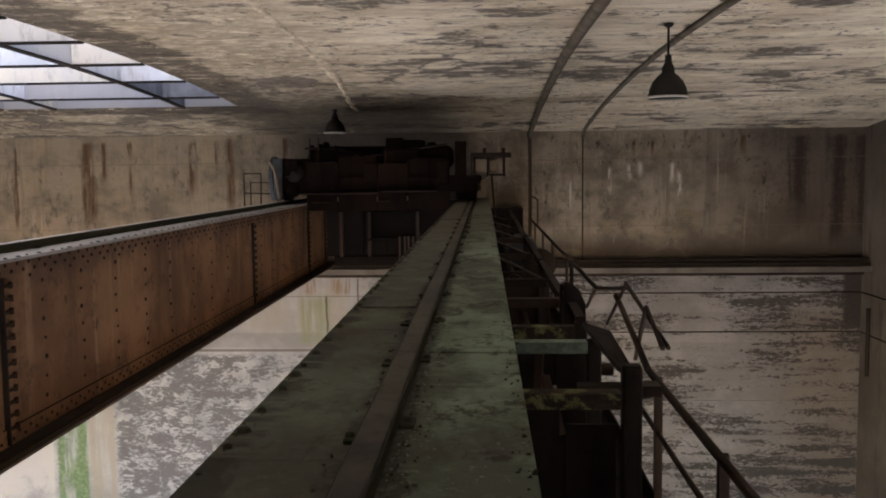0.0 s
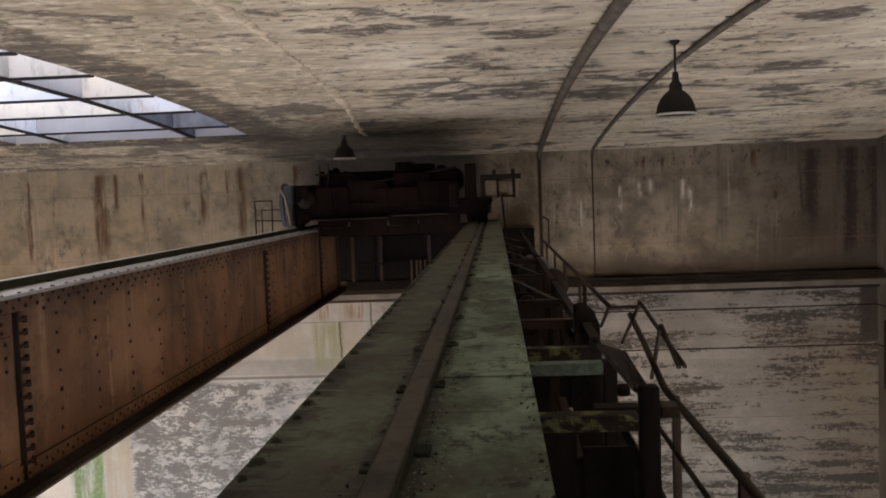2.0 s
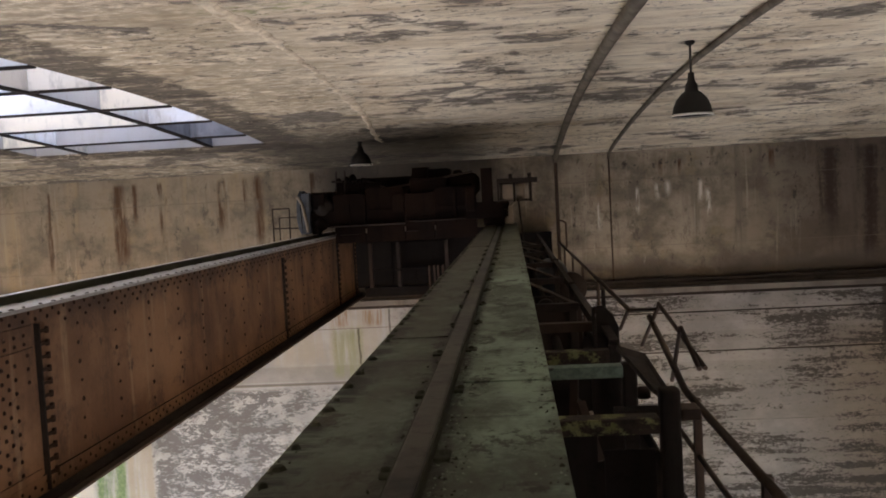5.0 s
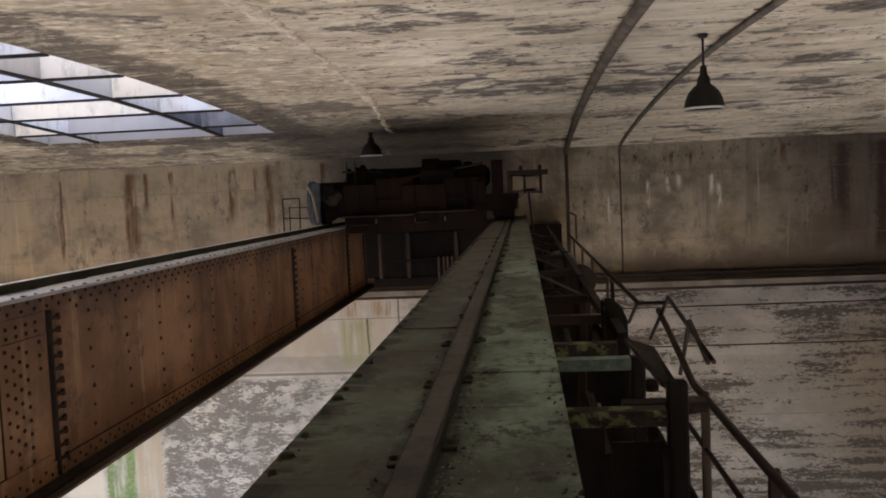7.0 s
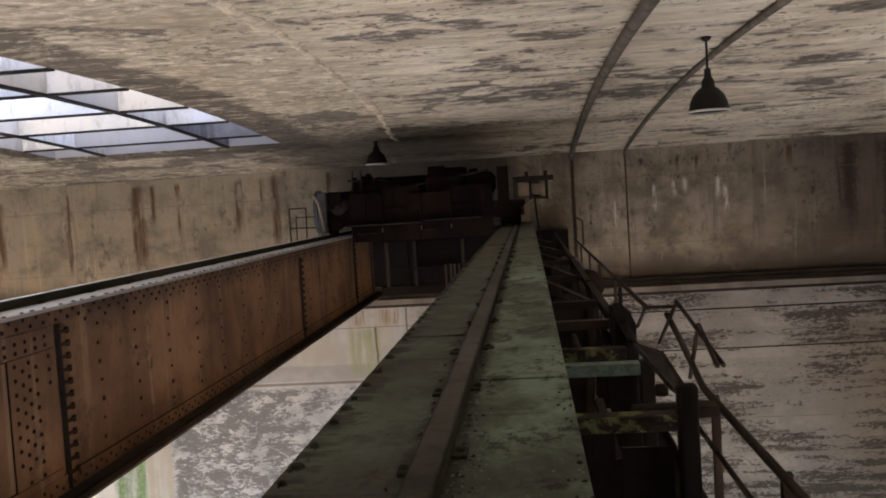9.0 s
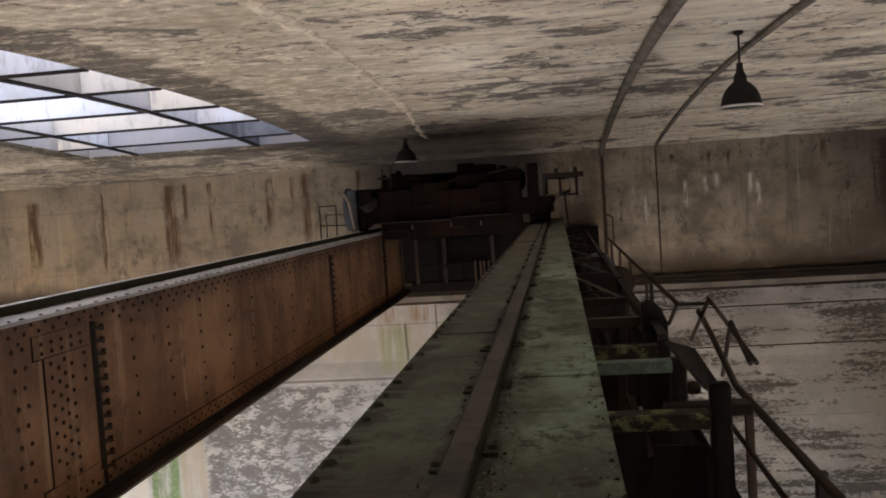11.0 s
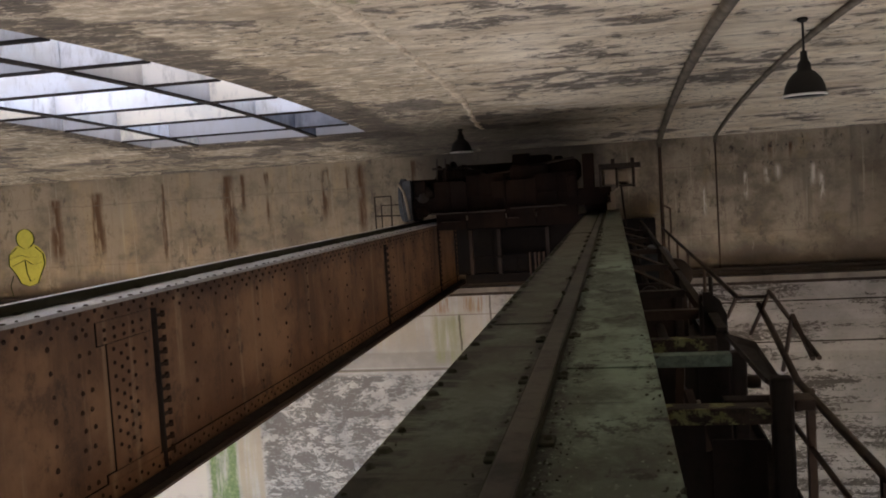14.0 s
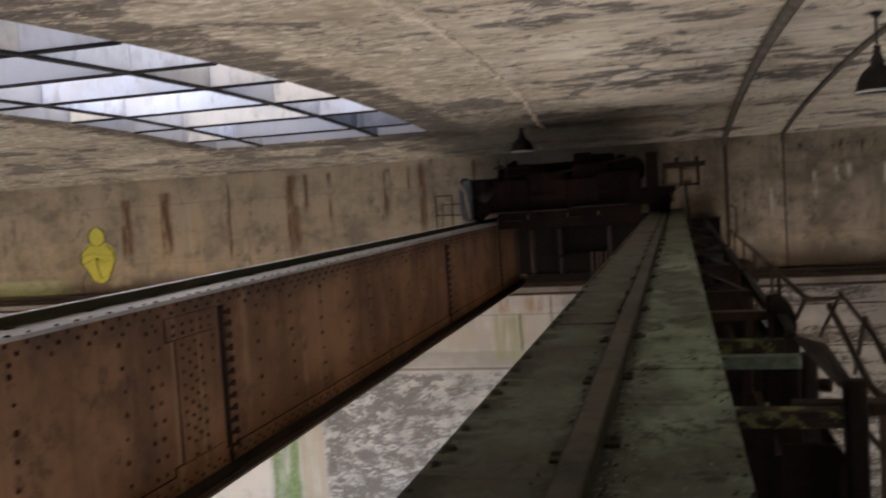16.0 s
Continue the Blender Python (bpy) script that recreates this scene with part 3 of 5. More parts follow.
def tube_curve(name, points, radius, material, parent=None, label=""):
    """A bent pipe through the points, as a mesh."""
    cu = bpy.data.curves.new(name, "CURVE")
    cu.dimensions, cu.bevel_depth, cu.bevel_resolution, cu.use_fill_caps = "3D", radius, 3, True
    sp = cu.splines.new("POLY")
    sp.points.add(len(points) - 1)
    for p, co in zip(sp.points, points):
        p.co = (*co, 1.0)
    tmp = bpy.data.objects.new(name, cu)
    me = bpy.data.meshes.new_from_object(tmp)
    bpy.data.objects.remove(tmp)
    bpy.data.curves.remove(cu)
    me.materials.clear()
    me.materials.append(material)
    ob = new(name, me)
    if parent is not None:
        ob.parent = parent
        ob.matrix_parent_inverse = parent.matrix_world.inverted()
    if label:
        ob["label"] = label
    return ob


def z_from(v):
    return Z0 + v


# ---- the hall ----
WEST, EAST, SOUTH, NORTH = -44.0, 8.0, -1.5, 19.5


def vault(y):
    """Height of the ceiling's underside."""
    return Z0 + 1.94 - 0.0055 * (y - 9.0) ** 2


def make_wall_south():
    """Unseen wall behind the camera, with tall window openings assumed for daylight."""
    bm = bmesh.new()
    top, x = vault(SOUTH) + 0.5, WEST - 0.4
    for x0, x1, z0, z1 in WINDOWS:
        add_box(bm, (x, SOUTH - 0.4, 0), (x0, SOUTH, top))
        add_box(bm, (x0, SOUTH - 0.4, 0), (x1, SOUTH, z0))
        add_box(bm, (x0, SOUTH - 0.4, z1), (x1, SOUTH, top))
        x = x1
    add_box(bm, (x, SOUTH - 0.4, 0), (EAST + 0.4, SOUTH, top))
    return part("wall_south", bm, M_CONC)


tagged(make_wall_south(), "unseen grey concrete long wall with assumed tall openings", "wall", kind="structure")
# unseen floor, kept pale and bluish to bounce daylight to the ceiling
tagged(boxed("floor", (WEST - 0.4, SOUTH - 0.4, -0.3), (EAST + 0.4, NORTH + 0.4, 0.0), M_FLOOR), "pale bare concrete hall floor, unseen, bouncing daylight up", "floor", kind="structure")
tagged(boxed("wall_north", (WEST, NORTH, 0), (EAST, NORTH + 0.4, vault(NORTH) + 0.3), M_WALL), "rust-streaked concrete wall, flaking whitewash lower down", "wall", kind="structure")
tagged(boxed("wall_east", (EAST, SOUTH, 0), (EAST + 0.4, NORTH + 0.4, Z0 + 2.6), M_END), "damp brownish concrete end wall", "wall", kind="structure")
tagged(boxed("wall_west", (WEST - 0.4, SOUTH, 0), (WEST, NORTH + 0.4, Z0 + 2.6), M_CONC), "grey concrete end wall", "wall", kind="structure")

# skylight: edges across the hall's length and width
SKY_X = [-8.62, -7.68, -5.35, -4.32]
SKY_Y = [1.82, 3.42, 5.02, 6.62, 8.23, 9.84, 11.62, 13.22, 14.92, 16.02]


def make_ceiling():
    """A low barrel vault with the skylight left open; underside curved, thick slab."""
    bm = bmesh.new()
    ys = sorted(set([SOUTH - 0.4 + k * 0.5 for k in range(44)] + [SKY_Y[0], SKY_Y[-1], NORTH + 0.4]))
    ys = [y for y in ys if y <= NORTH + 0.4]
    xs = [WEST - 0.4, SKY_X[0], SKY_X[-1], EAST + 0.4]
    under = [[bm.verts.new((x, y, vault(y))) for y in ys] for x in xs]
    over = [[bm.verts.new((x, y, vault(y) + 0.42)) for y in ys] for x in xs]

    def hole(i, j):
        return i == 1 and ys[j] >= SKY_Y[0] - 1e-6 and ys[j + 1] <= SKY_Y[-1] + 1e-6

    for i in range(3):
        for j in range(len(ys) - 1):
            if hole(i, j):
                continue
            bm.faces.new((under[i][j], under[i][j + 1], under[i + 1][j + 1], under[i + 1][j])).smooth = True
            bm.faces.new((over[i][j], over[i + 1][j], over[i + 1][j + 1], over[i][j + 1]))
    for j in range(len(ys) - 1):
        if hole(1, j):
            for i in (1, 2):
                bm.faces.new((under[i][j], under[i][j + 1], over[i][j + 1], over[i][j]))
    for y in (SKY_Y[0], SKY_Y[-1]):
        j = ys.index(y)
        bm.faces.new((under[1][j], under[2][j], over[2][j], over[1][j]))
    bmesh.ops.recalc_face_normals(bm, faces=bm.faces[:])
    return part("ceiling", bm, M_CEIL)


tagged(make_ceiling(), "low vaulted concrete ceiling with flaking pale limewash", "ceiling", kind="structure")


def make_joint():
    """The crumbling construction joint across the vault: a ragged ridge that swells, thins and breaks off."""
    rnd = random.Random(5)
    bm = bmesh.new()
    last, y = None, 1.0
    while y < 16.6:
        x = -1.97 - 0.32 * max(0.0, (y - 9.5) / 6.5) + 0.03 * math.sin(y * 1.1) + rnd.uniform(-0.03, 0.03)
        w = 0.014 + 0.045 * max(0.0, math.sin(y * 1.1 + 0.6)) ** 2 + rnd.uniform(0.0, 0.045)
        d = 0.006 + 0.016 * max(0.0, math.sin(y * 0.9 + 2.0)) + rnd.uniform(0.0, 0.014)
        zz = vault(y)
        ring = [bm.verts.new((x + u * w, y, zz - v * d)) for u, v in ((-1.3, -0.6), (-0.8, 0.35), (-0.25, 1.0), (0.45, 0.8), (0.95, 0.25), (1.3, -0.6))]
        if last:
            for k in range(5):
                bm.faces.new((last[k], last[k + 1], ring[k + 1], ring[k]))
        last = ring
        y += rnd.uniform(0.04, 0.11)
    bmesh.ops.recalc_face_normals(bm, faces=bm.faces[:])
    return part("ceiling_joint", bm, M_JOINT)


tagged(make_joint(), "crumbling ridge of a concrete pouring joint", "joint", kind="structure")


def make_skylight():
    """Deep concrete grid of the skylight, painted white above its dark lower edges."""
    sk = thing("skylight", ((SKY_X[0] + SKY_X[-1]) / 2, 9.0, vault(9.0)), "deep gridded skylight with white limewashed cells", "skylight", kind="structure")
    deep = 1.35
    # lining of the shaft, one panel to a cell
    top = Z0 + 1.94 + deep
    for y0, y1 in zip(SKY_Y, SKY_Y[1:]):
        for x0, x1 in ((SKY_X[0] - 0.12, SKY_X[0]), (SKY_X[-1], SKY_X[-1] + 0.12)):
            boxed("shaft_lining", (x0, y0, Z0 + 2.06), (x1, y1, top), M_LIME, sk)
    for x0, x1 in zip(SKY_X, SKY_X[1:]):
        for y0, y1 in ((SKY_Y[0] - 0.12, SKY_Y[0]), (SKY_Y[-1], SKY_Y[-1] + 0.12)):
            boxed("shaft_lining", (x0, y0, Z0 + 2.06), (x1, y1, top), M_BARE if y0 > 15.0 and x1 > -5.0 else M_LIME, sk)
    for x in SKY_X[1:-1]:
        bs = bmesh.new()
        for y0, y1 in zip(SKY_Y, SKY_Y[1:]):
            bare = y0 > 13.0 and x > -6.0
            part("long_rib", add_extruded(bmesh.new(), [(y0, vault(y0) + 0.03), (y1, vault(y1) + 0.03), (y1, top), (y0, top)], x - 0.03, x + 0.03), M_BARE if bare else M_LIME, sk)
            add_extruded(bs, [(y0, vault(y0)), (y1, vault(y1)), (y1, vault(y1) + 0.03), (y0, vault(y0) + 0.03)], x - 0.038, x + 0.038)
        part("rib_edge", bs, M_DARK, sk, "dark lower edge")
    for y in SKY_Y[1:-1]:
        for x0, x1 in zip(SKY_X, SKY_X[1:]):
            boxed("cross_rib", (x0 + 0.036, y - 0.022, vault(y) + 0.03), (x1 - 0.036, y + 0.022, Z0 + 1.94 + deep), M_BARE if y > 14.0 and x1 > -5.0 else M_LIME, sk)
            boxed("rib_edge", (x0 + 0.051, y - 0.026, vault(y)), (x1 - 0.051, y + 0.026, vault(y) + 0.03), M_DARK, sk)
    return sk


make_skylight()

# reveal of the skylight slab, whitewashed
for x0, x1 in ((SKY_X[0], SKY_X[0] + 0.004), (SKY_X[-1] - 0.004, SKY_X[-1])):
    bm = bmesh.new()
    for y0, y1 in zip(SKY_Y, SKY_Y[1:]):
        add_extruded(bm, [(y0, vault(y0) + 0.03), (y1, vault(y1) + 0.03), (y1, vault(y1) + 0.42), (y0, vault(y0) + 0.42)], x0, x1)
    tagged(part("skylight_reveal", bm, M_LIME), "whitewashed reveal of the skylight", "reveal", kind="structure")


for y0, y1 in ((SKY_Y[0], SKY_Y[0] + 0.004), (SKY_Y[-1] - 0.004, SKY_Y[-1])):
    bm = bmesh.new()
    add_box(bm, (SKY_X[0] + 0.005, y0, vault(y0) + 0.03), (SKY_X[-1] - 0.005, y1, vault(y0) + 0.42))
    tagged(part("skylight_reveal", bm, M_LIME), "whitewashed reveal of the skylight", "reveal", kind="structure")


def make_ledge(name, y0, y1, side):
    """Crane runway: concrete corbel with a steel rail along the wall."""
    ob = thing(name, (0, (y0 + y1) / 2, Z0 - 1.7), "dark sooty runway ledge with a steel crane rail", "crane runway", kind="structure")
    boxed("corbel", (WEST, y0, z_from(-1.665)), (EAST, y1, z_from(-1.55)), M_LEDGE, ob, "sooty grey concrete corbel", 0.01)
    boxed("rail_beam", (WEST, min(y0, y1) + 0.12, z_from(-1.55)), (EAST, max(y0, y1) - 0.12, z_from(-1.47)), M_DARK, ob, "sooty steel bearing beam")
    # added dark strip that draws the shadow line below the corbel
    back_y = y1 if side > 0 else y0
    boxed("corbel_shadow_strip", (WEST, min(back_y, back_y - side * 0.1), z_from(-1.775)), (EAST, max(back_y, back_y - side * 0.1), z_from(-1.665)), M_DARK, ob, "dark strip standing for the shadow under the corbel")
    yr = (y0 + y1) / 2 - side * 0.05
    bm = bmesh.new()
    add_box(bm, (WEST, yr - 0.07, z_from(-1.47)), (EAST, yr + 0.07, z_from(-1.455)))
    add_box(bm, (WEST, yr - 0.01, z_from(-1.455)), (EAST, yr + 0.01, z_from(-1.42)))
    add_box(bm, (WEST, yr - 0.035, z_from(-1.42)), (EAST, yr + 0.035, z_from(-1.385)), 0.006)
    part("rail", bm, M_DARK, ob, "worn steel rail")
    return ob


make_ledge("runway_north", 18.95, 19.5, 1)
make_ledge("runway_south", -1.5, -0.95, -1)
# ---- the bridge crane ----
TOP = Z0
DEEP = 1.27


def add_rivet(bm, where, axis, r=0.016, h=0.012):
    """A low domed rivet head; axis is the way it stands out."""
    n = Vector(axis)
    q = n.to_track_quat("Z", "Y").to_matrix().to_4x4()
    m = Matrix.Translation(where) @ q
    k = 6
    base = [bm.verts.new(m @ Vector((r * math.cos(2 * math.pi * i / k), r * math.sin(2 * math.pi * i / k), 0))) for i in range(k)]
    mid = [bm.verts.new(m @ Vector((0.7 * r * math.cos(2 * math.pi * i / k), 0.7 * r * math.sin(2 * math.pi * i / k), h * 0.75))) for i in range(k)]
    tip = bm.verts.new(m @ Vector((0, 0, h)))
    for i in range(k):
        bm.faces.new((base[i], base[(i + 1) % k], mid[(i + 1) % k], mid[i]))
        bm.faces.new((mid[i], mid[(i + 1) % k], tip))


def make_girder(xc, name, label, top_mat, seed):
    """Riveted plate girder along y, centred on xc: two webs, angles, flange plates, stiffeners, rail."""
    g = thing(name, (xc, 8.5, TOP - DEEP), label, "crane girder", "bridge girders")
    y0, y1, w = -0.9, 17.5, 0.29
    web = w - 0.20  # half distance of the web's face from the centre line
    for s in (-1, 1):
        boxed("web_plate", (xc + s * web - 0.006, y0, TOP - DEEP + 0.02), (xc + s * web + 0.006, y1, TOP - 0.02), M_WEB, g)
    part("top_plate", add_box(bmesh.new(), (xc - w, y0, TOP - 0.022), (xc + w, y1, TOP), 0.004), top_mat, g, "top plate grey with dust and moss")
    part("bottom_plate", add_box(bmesh.new(), (xc - w, y0, TOP - DEEP), (xc + w, y1, TOP - DEEP + 0.022), 0.004), M_RUST, g)
    for s in (-1, 1):
        f = xc + s * (web + 0.006)
        for z, d in ((TOP - 0.022, -1), (TOP - DEEP + 0.022, 1)):
            bm = bmesh.new()
            a, b = sorted((z, z + d * 0.12))
            add_box(bm, (min(f, f + s * 0.012), y0, a), (max(f, f + s * 0.012), y1, b))
            angle = part("flange_angle", bm, M_WEB, g)
            a, b = sorted((z, z + d * 0.012))
            boxed("angle_foot", (min(f + s * 0.012, f + s * 0.13), y0, a), (max(f + s * 0.012, f + s * 0.13), y1, b), M_DARK if d > 0 else M_WEB, angle)
            # thin black strip along the upper edge of the lower angle
            if d > 0:
                boxed("angle_edge_line", (min(f, f + s * 0.005), y0, z + 0.12), (max(f, f + s * 0.005), y1, z + 0.127), M_BLACK, angle, "thin dark line along the angle's edge")
    if seed == 3:
        for x0, x1, a, b in ((xc - w + 0.03, xc - 0.05, 3.3, 7.1), (xc + 0.05, xc + w - 0.015, 2.46, 6.1), (xc - w + 0.03, xc - 0.05, 9.4, 13.2), (xc + 0.05, xc + w - 0.015, 10.2, 13.0)):
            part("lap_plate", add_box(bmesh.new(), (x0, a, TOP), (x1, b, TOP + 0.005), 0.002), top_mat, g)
    rv, tv, bv = bmesh.new(), bmesh.new(), bmesh.new()
    for s in (-1, 1):
        f = xc + s * (web + 0.006)
        ax = (s, 0, 0)
        for k in range(int((y1 - y0) / 0.15)):
            y = y0 + 0.07 + k * 0.15
            for z in (TOP - 0.07, TOP - DEEP + 0.07):
                add_rivet(rv, (f + s * 0.012, y, z), ax, 0.014, 0.009)
            add_rivet(rv, (f + s * 0.012, y + 0.075, TOP - 0.115), ax, 0.015)
            add_rivet(rv, (f + s * 0.012, y + 0.075, TOP - DEEP + 0.105), ax, 0.014, 0.009)
            if s > 0 and k % 2:
                add_rivet(rv, (f, y + 0.03, TOP - 0.165), ax, 0.014)
            if (s < 0 and (k * 7) % 11 not in (3, 6)) or seed == 4:
                add_rivet(tv, (xc + s * 0.268, y + 0.03 * math.sin(k * 1.7), TOP), (0, 0, 1), (0.014 if seed == 3 else 0.015) + 0.005 * math.sin(k * 2.3), 0.011 if seed == 3 else 0.009)
        # rows where stiffeners sit on the inner side
        for y in [4.42, 6.12, 6.72, 7.36, 8.02, 8.66, 9.36, 10.0, 10.65, 12.3, 12.95, 13.6, 14.25, 14.9, 2.9, 3.55]:
            for k in range(7):
                add_rivet(rv, (f, y + 0.012 * math.sin(k * 5.1 + y), TOP - 0.22 - k * 0.135), ax, 0.0165 + 0.004 * math.sin(k * 3.7 + y * 2), 0.011)
    # outer stiffeners, with their riveted angles
    for y in (-0.7, 5.55, 11.8, 15.55, 17.2):
        for s in (-1, 1):
            f = xc + s * (web + 0.006)
            bm = bmesh.new()
            add_box(bm, (min(f, f + s * 0.035), y - 0.008, TOP - DEEP + 0.045), (max(f, f + s * 0.035), y + 0.008, TOP - 0.145))
            stiff = part("stiffener", bm, M_DARK, g)
            bm = bmesh.new()
            add_box(bm, (min(f + s * 0.002, f + s * 0.014), y + 0.009, TOP - DEEP + 0.15), (max(f + s * 0.002, f + s * 0.014), y + 0.10, TOP - 0.15))
            part("angle_leg", bm, M_WEB, stiff)
            # bolts with their shadows built in: a dark bar, then a tick
            for k in range(12):
                z = TOP - 0.2 - k * 0.084
                lo, hi = sorted((f + s * 0.014, f + s * 0.034))
                add_box(bv, (lo, y + 0.012, z - 0.009), (hi, y + 0.105, z + 0.009))
                add_box(bv, (lo, y + 0.095, z - 0.02), (hi, y + 0.118, z + 0.022))
    # spliced joint, each plate over an added black backing that draws its dark outline
    for s in (-1, 1):
        f = xc + s * (web + 0.006)
        for ya, yb, za, zb in ((4.972, 5.505, 1.078, 0.284), (4.872, 5.505, 0.293, 0.138), (4.872, 5.505, 1.133, 1.068)):
            lo, hi = sorted((f, f + s * 0.006))
            boxed("splice_outline", (lo, ya, TOP - za), (hi, yb, TOP - zb), M_BLACK, g)
        part("splice_plate", add_box(bmesh.new(), (min(f, f + s * 0.012), 4.98, TOP - 1.07), (max(f, f + s * 0.012), 5.50, TOP - 0.29), 0.003), M_WEB, g)
        part("splice_plate", add_box(bmesh.new(), (min(f, f + s * 0.013), 4.88, TOP - 0.285), (max(f, f + s * 0.013), 5.50, TOP - 0.145), 0.003), M_WEB, g)
        part("splice_plate", add_box(bmesh.new(), (min(f, f + s * 0.013), 4.88, TOP - 1.125), (max(f, f + s * 0.013), 5.50, TOP - 1.075), 0.003), M_WEB, g)
        for c, y in enumerate((5.04, 5.12, 5.19, 5.27, 5.42)):
            for k in range(9 if c % 2 else 8):
                if c == 4 and k > 2:
                    continue
                add_rivet(rv, (f + s * 0.012, y, TOP - 0.33 - k * 0.085 - (0.04 if c % 2 else 0)), (s, 0, 0), 0.015)
        for k in range(5):
            add_rivet(rv, (f + s * 0.013, 4.95 + k * 0.11, TOP - 0.2), (s, 0, 0), 0.015)
            add_rivet(rv, (f + s * 0.013, 4.95 + k * 0.11, TOP - 0.255), (s, 0, 0), 0.015)
        for y in (4.78, 4.68):
            for k in range(9):
                add_rivet(rv, (f, y + (0.02 if k % 2 else 0), TOP - 0.2 - k * 0.11), (s, 0, 0), 0.017)
    rivets = part("rivets", rv, M_RIVET, g)
    tagged(rivets, kind="stuff")
    tagged(part("bolts_and_shadows", bv, M_RIVET, g), kind="stuff")
    tagged(part("top_rivets", tv, M_MOSS if seed == 3 else M_RUST, g), kind="stuff")
    # crane rail with its clips
    bm = bmesh.new()
    half, tall = (0.027, 0.035) if seed == 3 else (0.032, 0.055)
    add_box(bm, (xc - half, y0, TOP), (xc + half, y1 - 0.1, TOP + tall), 0.006)
    rail = part("rail", bm, M_RAILBAR, g, "worn square steel rail")
    # thin dark strips that paint the rail's sides as shaded
    for s in (-1, 1):
        lo, hi = sorted((xc + s * (half + 0.0005), xc + s * (half + 0.004)))
        boxed("shaded_flank", (lo, y0, TOP + 0.001), (hi, y1 - 0.1, TOP + tall - 0.007), M_MOSS, rail, "dark mossy side of the rail, its shade painted in")
    # bright worn strip added to carry this rail's highlight from the sky
    if seed == 4:
        boxed("running_surface", (xc - 0.024, y0, TOP + 0.0555), (xc + 0.024, y1 - 0.1, TOP + 0.058), M_POLISHED, rail, "worn rail head, bright to hold the sky's highlight")
    rnd = random.Random(seed)
    y = 0.4
    while y < 16:
        for s in (-1, 1):
            bm = bmesh.new()
            yy = y + rnd.uniform(-0.03, 0.03) + (0.06 if s > 0 else 0)
            lo, hi = sorted((xc + s * (half + 0.005), xc + s * rnd.uniform(0.055, 0.075)))
            add_box(bm, (lo, yy - 0.03, TOP), (hi, yy + 0.03, TOP + 0.009), 0.004)
            add_turned(bm, [(0.0, 0.017), (0.008, 0.016), (0.010, 0.008)], (xc + s * 0.05, yy, TOP), 8)
            part("rail_clip", bm, M_MOSS, rail)
        y += 0.63
    return g


def make_debris():
    """Moss, flaked rust and dirt lying along the rail and the plate edges."""
    rnd = random.Random(11)
    bm = bmesh.new()
    for k in range(1000):
        y = 1.3 + 13.0 * rnd.random() ** 1.4
        spot = rnd.random()
        x = -0.205 + (0.045 + abs(rnd.gauss(0, 0.03)) if spot < 0.45 else -0.04 - abs(rnd.gauss(0, 0.02)) if spot < 0.6 else rnd.uniform(-0.28, 0.28) if spot < 0.66 else 0.285 - abs(rnd.gauss(0, 0.018)) if spot < 0.9 else -0.285 + abs(rnd.gauss(0, 0.02)))
        if abs(x + 0.205) < 0.036 or not -0.49 < x < 0.08:
            continue
        r = rnd.uniform(0.001, 0.0042) * (2.0 if rnd.random() < 0.06 else 1.0)
        m = Matrix.Translation((x, y, TOP + r * 0.15)) @ pose(0, 0, 0, rnd.uniform(0, 360), rnd.uniform(0, 360), rnd.uniform(0, 360)) @ Matrix.Diagonal((1.0, rnd.uniform(0.7, 2.0), rnd.uniform(0.4, 0.8), 1.0))
        vs = bmesh.ops.create_icosphere(bm, subdivisions=1, radius=r, matrix=m)["verts"]
        for v in vs:
            v.co += Vector((rnd.uniform(-1, 1), rnd.uniform(-1, 1), rnd.uniform(-0.5, 0.5))) * r * 0.25
    return tagged(part("debris", bm, M_MOSS), "dark moss and rust flakes along the crane rail", "debris", kind="stuff")


make_debris()


def make_flakes():
    """Loose curled flakes of pale green paint beside the rail and on the plates."""
    rnd = random.Random(23)
    bm = bmesh.new()
    for k in range(600):
        y = 1.4 + 9.0 * rnd.random() ** 1.5
        x = -0.165 + abs(rnd.gauss(0, 0.035)) if rnd.random() < 0.6 else rnd.uniform(-0.12, 0.075)
        r = rnd.uniform(0.0015, 0.005)
        a = rnd.uniform(0, 6.28)
        p = [bm.verts.new((x + r * q * math.cos(a + w), y + 1.5 * r * q * math.sin(a + w), TOP + 0.0055 + h)) for w, q, h in ((0, 1, r * 0.5), (1.6, 0.8, 0), (3.0, 1.1, r * 0.4), (4.6, 0.7, 0))]
        bm.faces.new(p)
    return tagged(part("paint_flakes", bm, M_FLAKE), "pale green paint flakes scattered along the rail", "paint flakes", kind="stuff")


make_flakes()
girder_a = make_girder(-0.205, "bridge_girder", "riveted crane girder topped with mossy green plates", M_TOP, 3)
girder_b = make_girder(-3.18, "bridge_girder", "rust-brown riveted crane girder with a dusty flange", M_FLANGE, 4)


